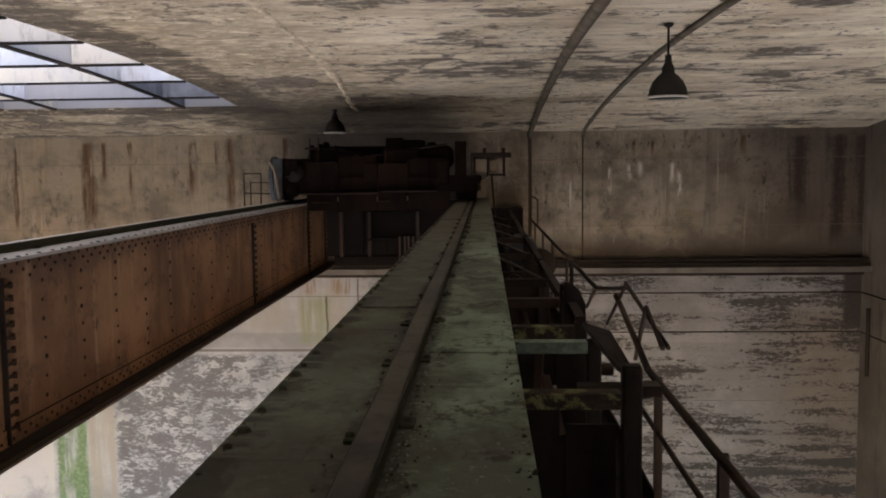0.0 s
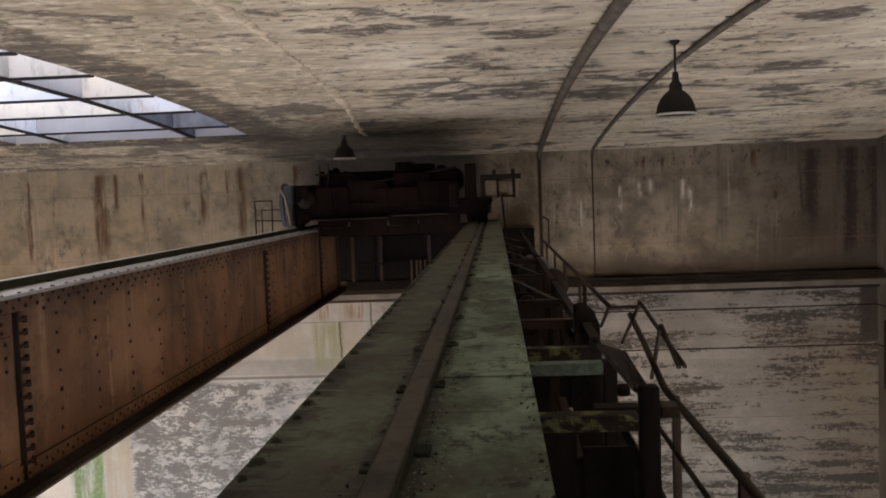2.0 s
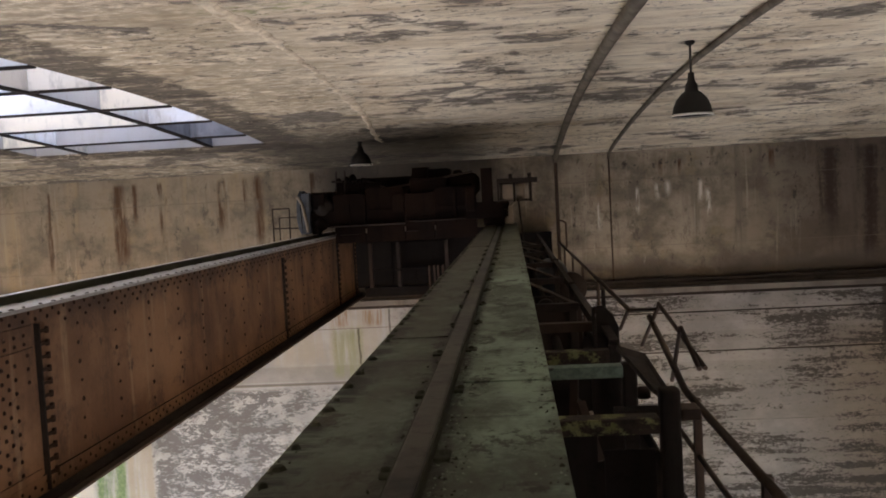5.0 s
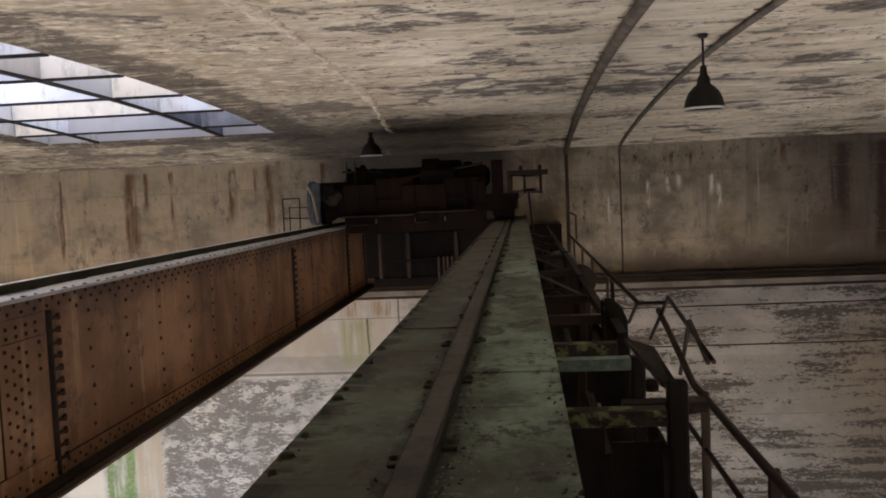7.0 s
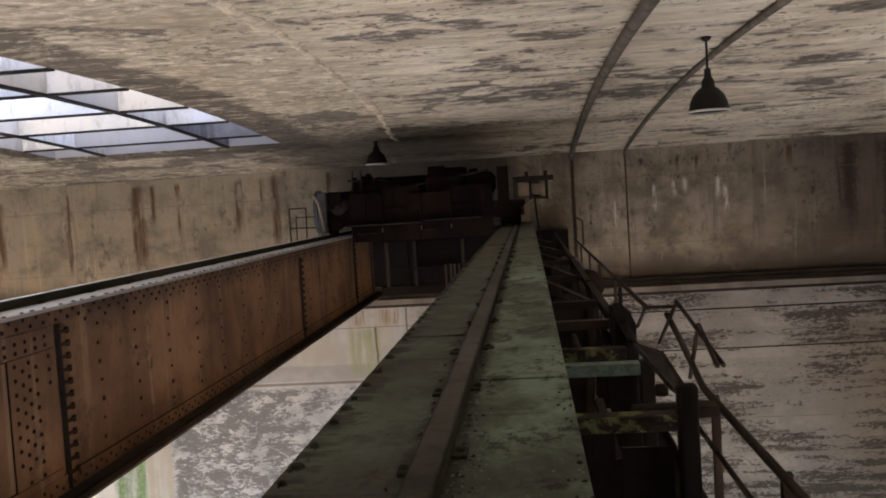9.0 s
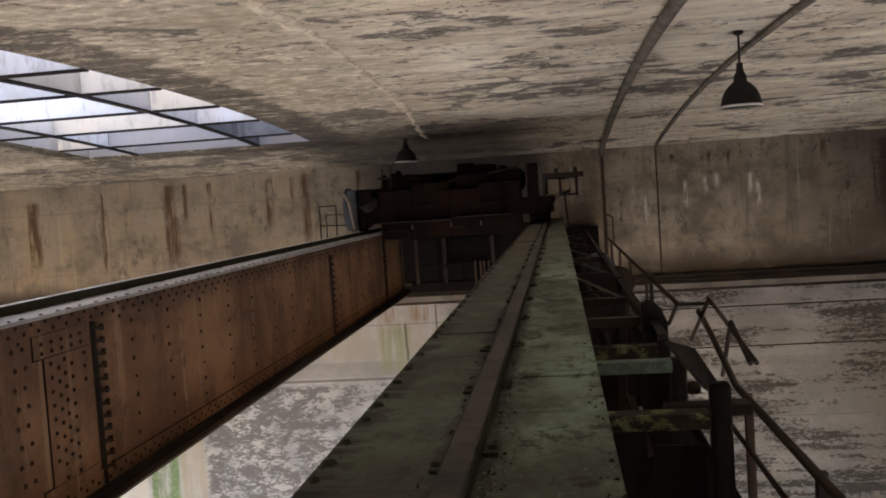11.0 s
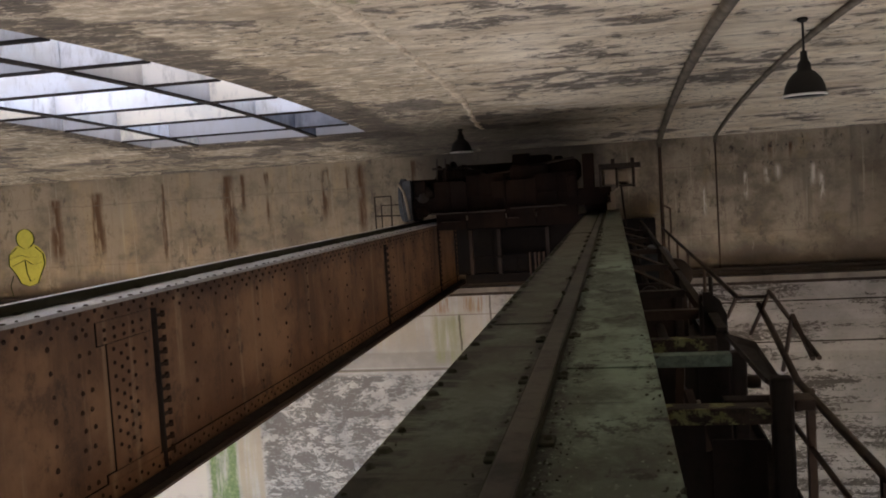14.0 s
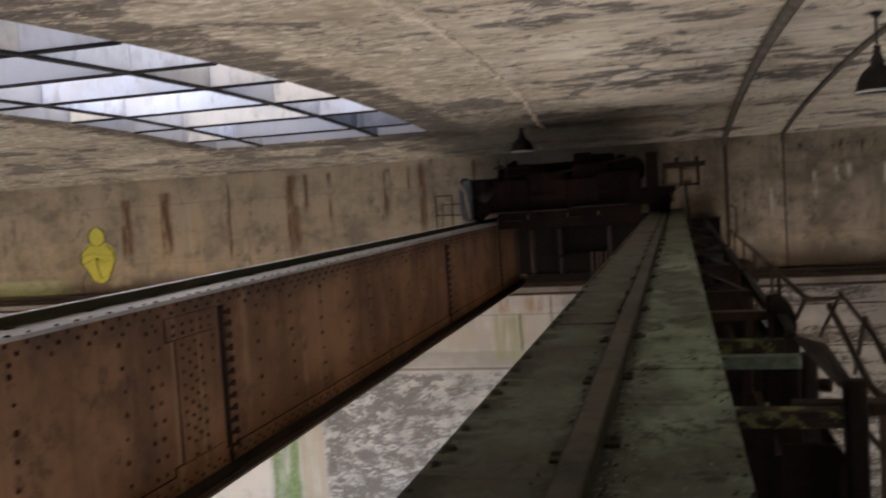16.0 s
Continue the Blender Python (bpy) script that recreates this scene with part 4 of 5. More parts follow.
def make_end_truck(y, name):
    """End carriage that ties the girders together over the runway rail."""
    t = thing(name, (-1.7, y, TOP - 1.30), "near-black steel end carriage of the bridge crane", "end carriage")
    x0, x1 = -4.6, 0.8
    bm = bmesh.new()
    add_box(bm, (x0, y - 0.2, TOP - 1.24), (x1, y - 0.18, TOP - 0.30))
    add_box(bm, (x0, y + 0.18, TOP - 1.24), (x1, y + 0.2, TOP - 0.30))
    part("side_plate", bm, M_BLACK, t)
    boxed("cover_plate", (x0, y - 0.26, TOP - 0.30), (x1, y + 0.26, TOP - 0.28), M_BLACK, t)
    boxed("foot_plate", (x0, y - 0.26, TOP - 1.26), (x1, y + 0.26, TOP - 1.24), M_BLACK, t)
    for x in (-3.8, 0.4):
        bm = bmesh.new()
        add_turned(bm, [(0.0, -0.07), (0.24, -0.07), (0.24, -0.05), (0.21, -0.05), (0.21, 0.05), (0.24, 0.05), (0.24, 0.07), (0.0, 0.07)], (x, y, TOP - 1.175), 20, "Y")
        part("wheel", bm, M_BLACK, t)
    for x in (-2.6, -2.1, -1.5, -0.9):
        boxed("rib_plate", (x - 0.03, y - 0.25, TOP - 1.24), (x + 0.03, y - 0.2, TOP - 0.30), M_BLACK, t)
    return t


make_end_truck(18.3 + 0.87, "end_carriage")
make_end_truck(-1.17, "end_carriage")


def make_cross_tie():
    """Braced cross frame between the girders near their far end."""
    t = thing("cross_frame", (-1.7, 17.2, TOP - DEEP), "dark cross frame tying both girders together", "cross frame")
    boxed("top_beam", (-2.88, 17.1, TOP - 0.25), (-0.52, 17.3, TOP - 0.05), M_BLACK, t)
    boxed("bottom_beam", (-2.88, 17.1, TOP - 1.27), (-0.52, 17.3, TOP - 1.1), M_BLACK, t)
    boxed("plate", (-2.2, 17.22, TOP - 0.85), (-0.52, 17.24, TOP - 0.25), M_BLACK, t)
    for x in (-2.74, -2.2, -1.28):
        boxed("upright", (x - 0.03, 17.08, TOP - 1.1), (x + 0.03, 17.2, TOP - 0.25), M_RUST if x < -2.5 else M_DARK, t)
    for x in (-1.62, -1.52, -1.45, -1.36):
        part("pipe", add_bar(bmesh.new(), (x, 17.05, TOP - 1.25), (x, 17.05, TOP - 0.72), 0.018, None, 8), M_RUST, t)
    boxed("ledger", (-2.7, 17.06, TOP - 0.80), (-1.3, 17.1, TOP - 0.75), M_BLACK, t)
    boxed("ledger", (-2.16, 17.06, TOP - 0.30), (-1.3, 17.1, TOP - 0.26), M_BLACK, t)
    return t


make_cross_tie()


def make_trolley():
    """The winch trolley standing on both rails."""
    t = thing("winch_trolley", (-1.7, 15.7, TOP + 0.055), "near-black winch trolley with drum, motor and gear cases", "crane trolley")
    R = TOP + 0.055
    ya, yb = 14.35, 17.0
    # frame
    for y in (ya, yb - 0.18):
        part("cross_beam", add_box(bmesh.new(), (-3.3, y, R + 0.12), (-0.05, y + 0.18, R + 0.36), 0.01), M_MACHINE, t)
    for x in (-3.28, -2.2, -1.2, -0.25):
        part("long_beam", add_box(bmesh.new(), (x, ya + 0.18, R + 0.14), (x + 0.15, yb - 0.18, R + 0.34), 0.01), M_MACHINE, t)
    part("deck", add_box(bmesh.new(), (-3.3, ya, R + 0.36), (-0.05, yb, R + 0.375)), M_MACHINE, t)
    for x in (-3.18, -0.205):
        for y in (ya + 0.22, yb - 0.3):
            bm = bmesh.new()
            add_turned(bm, [(0.0, -0.06), (0.165, -0.06), (0.165, -0.042), (0.145, -0.042), (0.145, 0.042), (0.165, 0.042), (0.165, 0.06), (0.0, 0.06)], (x, y, R + 0.145 - (0.02 if x > -1.0 else 0.0)), 20, "X")
            add_turned(bm, [(0.03, -0.12), (0.03, 0.12)], (x, y, R + 0.145 - (0.02 if x > -1.0 else 0.0)), 10, "X")
            part("wheel", bm, M_DARK, t)
    # drum with rope grooves, along x
    prof = [(0.0, -0.85)]
    prof += [(0.42, -0.85), (0.42, -0.80), (0.33, -0.80)]
    for k in range(30):
        v = -0.79 + k * 0.0527
        prof += [(0.33, v), (0.345, v + 0.026)]
    prof += [(0.33, 0.80), (0.42, 0.80), (0.42, 0.85), (0.0, 0.85)]
    part("rope_drum", add_turned(bmesh.new(), prof, (-1.85, 15.3, R + 0.55), 28, "X"), M_MACHINE, t)
    # gear cases
    bm = bmesh.new()
    add_extruded(bm, [(ya + 0.1, R + 0.36), (ya + 1.2, R + 0.36), (ya + 1.2, R + 0.7), (ya + 0.95, R + 0.86), (ya + 0.45, R + 0.86), (ya + 0.1, R + 0.62)], -0.95, -0.62)
    part("gear_case", bm, M_MACHINE, t)
    bm = bmesh.new()
    add_extruded(bm, [(ya + 0.05, R + 0.36), (ya + 1.4, R + 0.36), (ya + 1.4, R + 0.66), (ya + 1.0, R + 0.82), (ya + 0.4, R + 0.82), (ya + 0.05, R + 0.6)], -2.85, -2.72)
    part("gear_case", bm, M_MACHINE, t)
    # motor
    bm = bmesh.new()
    add_turned(bm, [(0.0, -0.32), (0.12, -0.32), (0.2, -0.26), (0.22, -0.2), (0.22, 0.2), (0.2, 0.26), (0.12, 0.32), (0.0, 0.32)], (-1.55, 16.4, R + 0.62), 20, "X")
    add_box(bm, (-1.75, 16.25, R + 0.36), (-1.35, 16.55, R + 0.44))
    part("motor", bm, M_MACHINE, t)
    # front plates and machinery on the deck
    for x0, x1, y, z0, z1 in ((-2.84, -2.35, ya - 0.02, -0.16, 0.62), (-2.33, -1.72, ya + 0.03, -0.16, 0.70), (-1.70, -1.24, ya - 0.01, -0.16, 0.58), (-1.22, -0.56, ya + 0.02, -0.16, 0.66)):
        part("apron_plate", add_box(bmesh.new(), (x0, y, R + z0), (x1, y + 0.012, R + z1), 0.004), M_MACHINE, t)
    for x in (-2.6, -2.34, -1.71, -1.23, -0.9):
        part("apron_rib", add_box(bmesh.new(), (x - 0.02, ya - 0.045, R + 0.06), (x + 0.02, ya - 0.008, R + 0.6), 0.004), M_MACHINE, t)
    part("front_shelf", add_box(bmesh.new(), (-2.9, ya - 0.12, R + 0.10), (-1.7, ya - 0.01, R + 0.125), 0.004), M_DARK, t)
    part("hood", add_box(bmesh.new(), (-2.75, 14.5, R + 0.62), (-2.05, 15.3, R + 0.80), 0.06), M_MACHINE, t)
    part("hood", add_box(bmesh.new(), (-1.62, 14.45, R + 0.4), (-1.02, 15.1, R + 0.82), 0.05), M_MACHINE, t)
    part("resistor_box", add_box(bmesh.new(), (-2.0, 14.6, R + 0.45), (-1.66, 15.2, R + 0.66), 0.02), M_MACHINE, t)
    part("resistor_box", add_box(bmesh.new(), (-1.9, ya - 0.06, R + 0.3), (-1.7, ya - 0.025, R + 0.58), 0.008), M_MACHINE, t)
    bm = bmesh.new()
    add_extruded(bm, [(14.6, R + 0.5), (15.3, R + 0.5), (15.25, R + 0.86), (15.05, R + 1.0), (14.8, R + 1.0), (14.65, R + 0.84)], -1.6, -1.34)
    part("gear_hood", bm, M_MACHINE, t)
    bm = bmesh.new()
    add_turned(bm, [(0.0, -0.2), (0.16, -0.2), (0.19, -0.15), (0.19, 0.15), (0.16, 0.2), (0.0, 0.2)], (-1.18, 14.9, R + 0.78), 18, "X")
    part("brake_drum", bm, M_MACHINE, t)
    for k in range(7):
        x = -2.7 + k * 0.06
        part("cooling_fin", add_box(bmesh.new(), (x, 14.48, R + 0.6), (x + 0.014, 15.1, R + 0.84 + 0.02 * (k % 3)), 0.003), M_MACHINE, t)
    part("step_bar", add_box(bmesh.new(), (-1.62, ya - 0.1, R + 0.13), (-0.75, ya - 0.03, R + 0.15), 0.004), M_DARK, t)
    for x0, x1, zz in ((-2.75, -2.45, -0.03), (-1.72, -1.5, -0.02)):
        part("worn_edge", add_box(bmesh.new(), (x0, ya - 0.07, R + zz), (x1, ya - 0.03, R + zz + 0.012), 0.003), M_DARK, t)
    part("motor", add_turned(bmesh.new(), [(0.0, -0.28), (0.1, -0.28), (0.17, -0.22), (0.19, -0.16), (0.19, 0.16), (0.17, 0.22), (0.1, 0.28), (0.0, 0.28)], (-0.78, 14.75, R + 0.68), 20, "X"), M_MACHINE, t)
    for x, h, w in ((-2.84, 0.90, 0.05), (-2.70, 0.92, 0.045), (-2.3, 0.86, 0.1), (-1.32, 0.92, 0.07), (-1.12, 0.88, 0.05), (-0.86, 0.93, 0.08), (-0.66, 0.90, 0.05)):
        part("bearing_cap", add_turned(bmesh.new(), [(w, -0.12), (w, 0.05), (w * 0.7, 0.085), (0.0, 0.09)], (x, 14.85, R + h - 0.09), 12), M_MACHINE, t)
    tube_curve("conduit", [(-2.9, 14.6, R + 0.84), (-2.3, 14.55, R + 0.82), (-2.0, 14.5, R + 0.69), (-1.7, 14.5, R + 0.72), (-0.6, 14.5, R + 0.88)], 0.018, M_DARK, t)
    for x in (-2.82, -2.68):
        part("lever", add_bar(bmesh.new(), (x, 14.5, R + 0.6), (x + 0.02, 14.5, R + 1.0), 0.012, None, 8), M_DARK, t)
    part("brake_column", add_box(bmesh.new(), (-0.47, ya, R + 0.2), (-0.29, ya + 0.25, R + 0.92), 0.015), M_MACHINE, t)
    part("brake_column", add_box(bmesh.new(), (-0.72, ya - 0.02, R + 0.25), (-0.56, ya + 0.1, R + 0.62), 0.03), M_MACHINE, t)
    part("brake_case", add_box(bmesh.new(), (-0.46, ya + 0.02, R + 0.01), (-0.04, ya + 0.4, R + 0.385), 0.04), M_MACHINE, t)
    # pale gear guard on the outer side
    bm = bmesh.new()
    arc = [(14.72 + 0.34 * math.cos(a), R + 0.36 + 0.36 * math.sin(a)) for a in [math.pi * 2 * k / 22 for k in range(22)]]
    add_extruded(bm, arc, -3.46, -3.40)
    part("gear_guard", bm, M_BLUE, t, "pale blue-grey round gear guard")
    bm = bmesh.new()
    ring = [(14.72 + 0.25 * math.cos(a), R + 0.36 + 0.27 * math.sin(a)) for a in [math.pi * 2 * k / 22 for k in range(22)]]
    add_extruded(bm, ring, -3.40, -3.385)
    part("guard_cover", bm, M_MACHINE, t, "dark inner cover")
    part("bracket", add_box(bmesh.new(), (-3.36, ya - 0.06, R + 0.02), (-3.22, ya + 0.1, R + 0.68), 0.03), M_BLUE, t, "pale blue-grey bracket")
    part("bracket", add_box(bmesh.new(), (-3.18, ya - 0.04, R + 0.4), (-2.98, ya + 0.3, R + 0.66), 0.03), M_MACHINE, t)
    part("bracket", add_turned(bmesh.new(), [(0.0, -0.05), (0.1, -0.05), (0.1, 0.05), (0.0, 0.05)], (-3.05, ya - 0.03, R + 0.16), 14, "Y"), M_MACHINE, t)
    bm = bmesh.new()
    add_turned(bm, [(0.0, -0.22), (0.05, -0.22), (0.055, -0.19), (0.12, -0.18), (0.13, -0.13), (0.16, -0.12), (0.16, 0.25), (0.0, 0.25)], (-3.04, ya + 0.16, R + 0.42), 20, "Y")
    part("travel_motor", bm, M_DARK, t, "sooty drum-shaped travel motor")
    part("guard_web", add_box(bmesh.new(), (-3.38, ya + 0.3, R + 0.1), (-2.86, ya + 0.33, R + 0.68), 0.01), M_MACHINE, t)
    tube_curve("guard_spoke", [(-3.42, ya - 0.03, R + 0.62), (-3.34, ya - 0.08, R + 0.5), (-3.3, ya - 0.08, R + 0.3), (-3.27, ya - 0.05, R + 0.05)], 0.022, M_CREAM, t, "pale brake lever")
    # driver's side: small open switch cage
    z0, z1, x0, x1 = R + 0.40, R + 0.66, -0.22, 0.33
    boxed("cage_roof", (x0, ya, z1), (x1 + 0.09, ya + 0.5, z1 + 0.075), M_DARK, t)
    part("back_panel", add_box(bmesh.new(), (x0, ya + 0.48, z0), (x1 - 0.1, ya + 0.49, z1)), M_CREAM, t, "faded cream back panel")
    boxed("cage_floor", (x0 + 0.3, ya, z0 - 0.03), (x1, ya + 0.5, z0), M_DARK, t)
    for x, y in ((x0 + 0.02, ya), (x1 - 0.02, ya), (x1 - 0.02, ya + 0.47), (0.05, ya)):
        boxed("cage_post", (x - 0.018, y, z0 - 0.04), (x + 0.018, y + 0.03, z1), M_DARK, t)
    part("switch_box", add_box(bmesh.new(), (-0.14, ya + 0.05, z0 + 0.02), (0.04, ya + 0.3, z1 - 0.02), 0.01), M_CREAM, t, "faded cream switch box")
    part("switch_box", add_box(bmesh.new(), (0.07, ya + 0.05, z0 + 0.05), (0.2, ya + 0.3, z1 - 0.05), 0.01), M_CREAM, t, "faded cream switch box")
    part("brace", add_bar(bmesh.new(), (-0.15, ya + 0.02, z0 - 0.22), (0.12, ya + 0.02, z0), 0.03, 0.02), M_CREAM, t)
    part("brace", add_box(bmesh.new(), (-0.12, ya, R + 0.02), (0.02, ya + 0.1, R + 0.3), 0.01), M_CREAM, t)
    for x in (0.0, 0.3):
        boxed("insulator", (x - 0.03, ya + 0.1, z1 + 0.075), (x + 0.03, ya + 0.16, z1 + 0.15), M_DARK, t)
    tube_curve("conduit", [(0.11, ya, z0), (0.13, ya, R + 0.1), (0.17, ya - 0.05, R - 0.35), (0.19, ya - 0.1, R - 0.6)], 0.016, M_DARK, t)
    return t


make_trolley()
# ---- walkway beside the girder ----
def make_walkway():
    """Walkway hung beside the girder, at the level of its bottom plate."""
    w = thing("walkway", (0.5, 8.0, TOP - DEEP), "dark rusted service walkway hung beside the girder", "walkway")
    for k in range(9):
        y = -0.9 + k * 2.0
        part("deck_plate", add_box(bmesh.new(), (0.11, y, TOP - DEEP - 0.02), (0.86, y + 1.99, TOP - DEEP), 0.003), M_DARK, w)
    boxed("kick_plate", (0.86, -0.9, TOP - DEEP - 0.06), (0.872, 17.2, TOP - DEEP + 0.10), M_DARK, w)
    for k in range(10):
        y = -0.5 + k * 1.95
        boxed("bracket", (0.09, y - 0.03, TOP - DEEP - 0.10), (0.86, y + 0.03, TOP - DEEP - 0.021), M_DARK, w)
    return w


make_walkway()


def make_handrail():
    """Tube handrail along the walkway, torn open in the middle."""
    h = thing("handrail", (0.85, 6.0, TOP - DEEP), "rusty tube handrail, torn and bent in the middle", "handrail")
    X = 0.83
    tube_curve("top_rail", [(X - 0.02, -0.8, TOP - 0.5), (X - 0.02, 4.5, TOP - 0.5), (X, 5.3, TOP - 0.38), (X, 5.75, TOP - 0.30)], 0.018, M_RUST, h)
    tube_curve("middle_rail", [(X, -0.8, TOP - 0.775), (X, 5.2, TOP - 0.775)], 0.013, M_RUST, h)
    for y in (0.5, 2.0, 3.14, 4.33):
        part("post", add_box(bmesh.new(), (X - 0.018, y - 0.02, TOP - DEEP), (X + 0.018, y + 0.02, TOP - 0.5)), M_RUST, h)
    tube_curve("top_rail", [(X, 6.7, TOP - 0.38), (X, 9.0, TOP - 0.38), (X, 13.0, TOP - 0.38), (X, 17.0, TOP - 0.38)], 0.018, M_RUST, h)
    for y in (9.2, 11.2, 13.0, 15.0, 17.0):
        part("post", add_bar(bmesh.new(), (X, y, TOP - DEEP), (X, y, TOP - 0.38), 0.016, None, 8), M_RUST, h)
    tube_curve("end_hoop", [(X, 16.9, TOP - 0.4), (X, 16.9, TOP + 0.03), (X + 0.09, 16.9, TOP + 0.0), (X + 0.15, 16.9, TOP - 0.04), (X + 0.15, 16.9, TOP - 0.5)], 0.018, M_RUST, h)
    # torn pieces
    tube_curve("bent_rail", [(X, 6.75, TOP - 0.38), (X + 0.02, 5.35, TOP - 0.20)], 0.0115, M_RUST, h)
    tube_curve("bent_rail", [(X, 5.36, TOP - 0.17), (X + 0.03, 4.25, TOP - 0.34)], 0.0115, M_RUST, h)
    tube_curve("bent_rail", [(X, 5.36, TOP - 0.18), (X - 0.02, 6.0, TOP - 0.52)], 0.0115, M_RUST, h)
    tube_curve("bent_rail", [(X, 4.67, TOP - 0.21), (X, 4.24, TOP - 0.34)], 0.012, M_RUST, h)
    tube_curve("bent_rail", [(X, 4.68, TOP - 0.21), (X, 5.0, TOP - 0.55)], 0.012, M_RUST, h)
    tube_curve("bent_rail", [(X, 6.8, TOP - 0.38), (X, 7.4, TOP - 0.62)], 0.014, M_RUST, h)
    return h


make_handrail()


def make_side_frame():
    """Frame of posts and outriggers beside the girder, with dark plates added to close it below."""
    f = thing("outrigger_frame", (0.5, 4.0, TOP - DEEP), "dark rusted outrigger frame with mossy cross bars", "steel frame")
    for x, y, w, top in ((0.384, 2.37, 0.052, -0.012), (0.385, 3.2, 0.05, -0.10), (0.385, 3.66, 0.05, -0.11), (0.385, 4.32, 0.06, -0.04), (0.385, 0.9, 0.055, -0.04), (0.385, 6.2, 0.05, -0.1), (0.385, 8.5, 0.05, -0.1), (0.385, 11.5, 0.05, -0.1), (0.385, 14.5, 0.05, -0.1)):
        part("post", add_box(bmesh.new(), (x - w / 2, y - w / 2, TOP - DEEP), (x + w / 2, y + w / 2, TOP + top), 0.009), M_DARK, f)
    # outer chord: bent angle iron on the posts
    for a, b, za, zb in ((3.64, 4.30, -0.09, -0.07), (4.35, 14.5, -0.11, -0.11)):
        bm = bmesh.new()
        add_extruded(bm, [(a, TOP + za - 0.012), (b, TOP + zb - 0.012), (b, TOP + zb), (a, TOP + za)], 0.365, 0.402)
        part("chord_top", bm, M_RUST if b < 4 else M_DARK, f)
        bm = bmesh.new()
        add_extruded(bm, [(a, TOP + za - 0.10), (b, TOP + zb - 0.10), (b, TOP + zb - 0.012), (a, TOP + za - 0.012)], 0.392, 0.402)
        part("chord_leg", bm, M_DARK, f)
    for y, z0, z1, x1, mat in ((2.35, -0.13, -0.088, 0.357, M_LICHEN), (3.17, -0.148, -0.106, 0.36, M_MINT), (3.62, -0.185, -0.128, 0.36, M_LICHEN), (4.4, -0.17, -0.125, 0.385, M_RUST), (0.9, -0.13, -0.09, 0.357, M_RUST)):
        bm = bmesh.new()
        add_box(bm, (0.06, y, TOP + z0), (x1, y + 0.012, TOP + z1), 0.003)
        add_box(bm, (0.06, y + 0.012, TOP + z1 - 0.012), (x1, y + 0.07, TOP + z1 - 0.001), 0.003)
        part("cross_bar", bm, mat, f)
    # bent plate leaning from the near post, gusset on the next one
    bm = bmesh.new()
    vs = [bm.verts.new(p) for p in ((0.352, 3.27, TOP - 0.05), (0.415, 3.0, TOP - 0.035), (0.424, 2.46, TOP - 0.08), (0.36, 2.46, TOP - 0.035))]
    low = [bm.verts.new(v.co + Vector((-0.004, 0.0, -0.012))) for v in vs]
    bm.faces.new(vs), bm.faces.new(low[::-1])
    for k in range(4):
        bm.faces.new((vs[k], low[k], low[(k + 1) % 4], vs[(k + 1) % 4]))
    bmesh.ops.recalc_face_normals(bm, faces=bm.faces[:])
    part("bent_plate", bm, M_DARK, f, "rusty plate bent down on one side")
    bm = bmesh.new()
    add_extruded(bm, [(0.345, TOP - 0.4), (0.442, TOP - 0.4), (0.442, TOP - 0.09), (0.415, TOP - 0.03), (0.375, TOP + 0.008), (0.345, TOP + 0.008)], 3.98, 3.995, "Y")
    part("gusset_plate", bm, M_DARK, f)
    part("bearing", add_turned(bmesh.new(), [(0.0, -0.02), (0.018, -0.02), (0.022, -0.012), (0.022, 0.012), (0.018, 0.02), (0.0, 0.02)], (0.405, 3.0, TOP - 0.165), 14, "X"), M_RUST, f)
    part("hanger", add_bar(bmesh.new(), (0.21, 3.45, TOP - 0.16), (0.17, 3.3, TOP - 0.62), 0.03, 0.02), M_RUST, f)
    part("hanger", add_bar(bmesh.new(), (0.19, 2.9, TOP - 0.165), (0.235, 2.8, TOP - 0.33), 0.028, 0.018), M_RUST, f)
    # bracket outside the near post
    part("bracket", add_box(bmesh.new(), (0.425, 2.42, TOP - 0.115), (0.475, 2.5, TOP - 0.085), 0.004), M_RUST, f)
    part("bracket", add_box(bmesh.new(), (0.30, 2.9, TOP - 0.24), (0.53, 2.97, TOP - 0.20), 0.004), M_DARK, f)
    # dark plates added to fill the gaps and hide the wall behind
    for y, x0, x1, z0, z1 in ((2.44, 0.11, 0.2, -1.26, -0.135), (2.46, 0.22, 0.357, -1.26, -0.2), (3.3, 0.26, 0.36, -1.26, -0.17), (4.34, 0.11, 0.357, -1.26, -0.3), (6.25, 0.11, 0.36, -1.26, -0.3)):
        part("closing_plate", add_box(bmesh.new(), (x0, y, TOP + z0), (x1, y + 0.012, TOP + z1)), M_DARK, f)
    for k in range(5):
        y = 5.2 + k * 1.6
        part("cross_bar", add_box(bmesh.new(), (0.085, y, TOP - 0.17), (0.357, y + 0.07, TOP - 0.125), 0.004), M_DARK, f)
        part("diagonal", add_bar(bmesh.new(), (0.1, y + 1.6, TOP - 0.15), (0.36, y + 0.1, TOP - 0.15), 0.03, 0.01), M_RUST, f)
    part("stub_pole", add_bar(bmesh.new(), (0.42, 4.4, TOP - 0.3), (0.42, 4.4, TOP + 0.03), 0.010, None, 8), M_DARK, f)
    return f


make_side_frame()


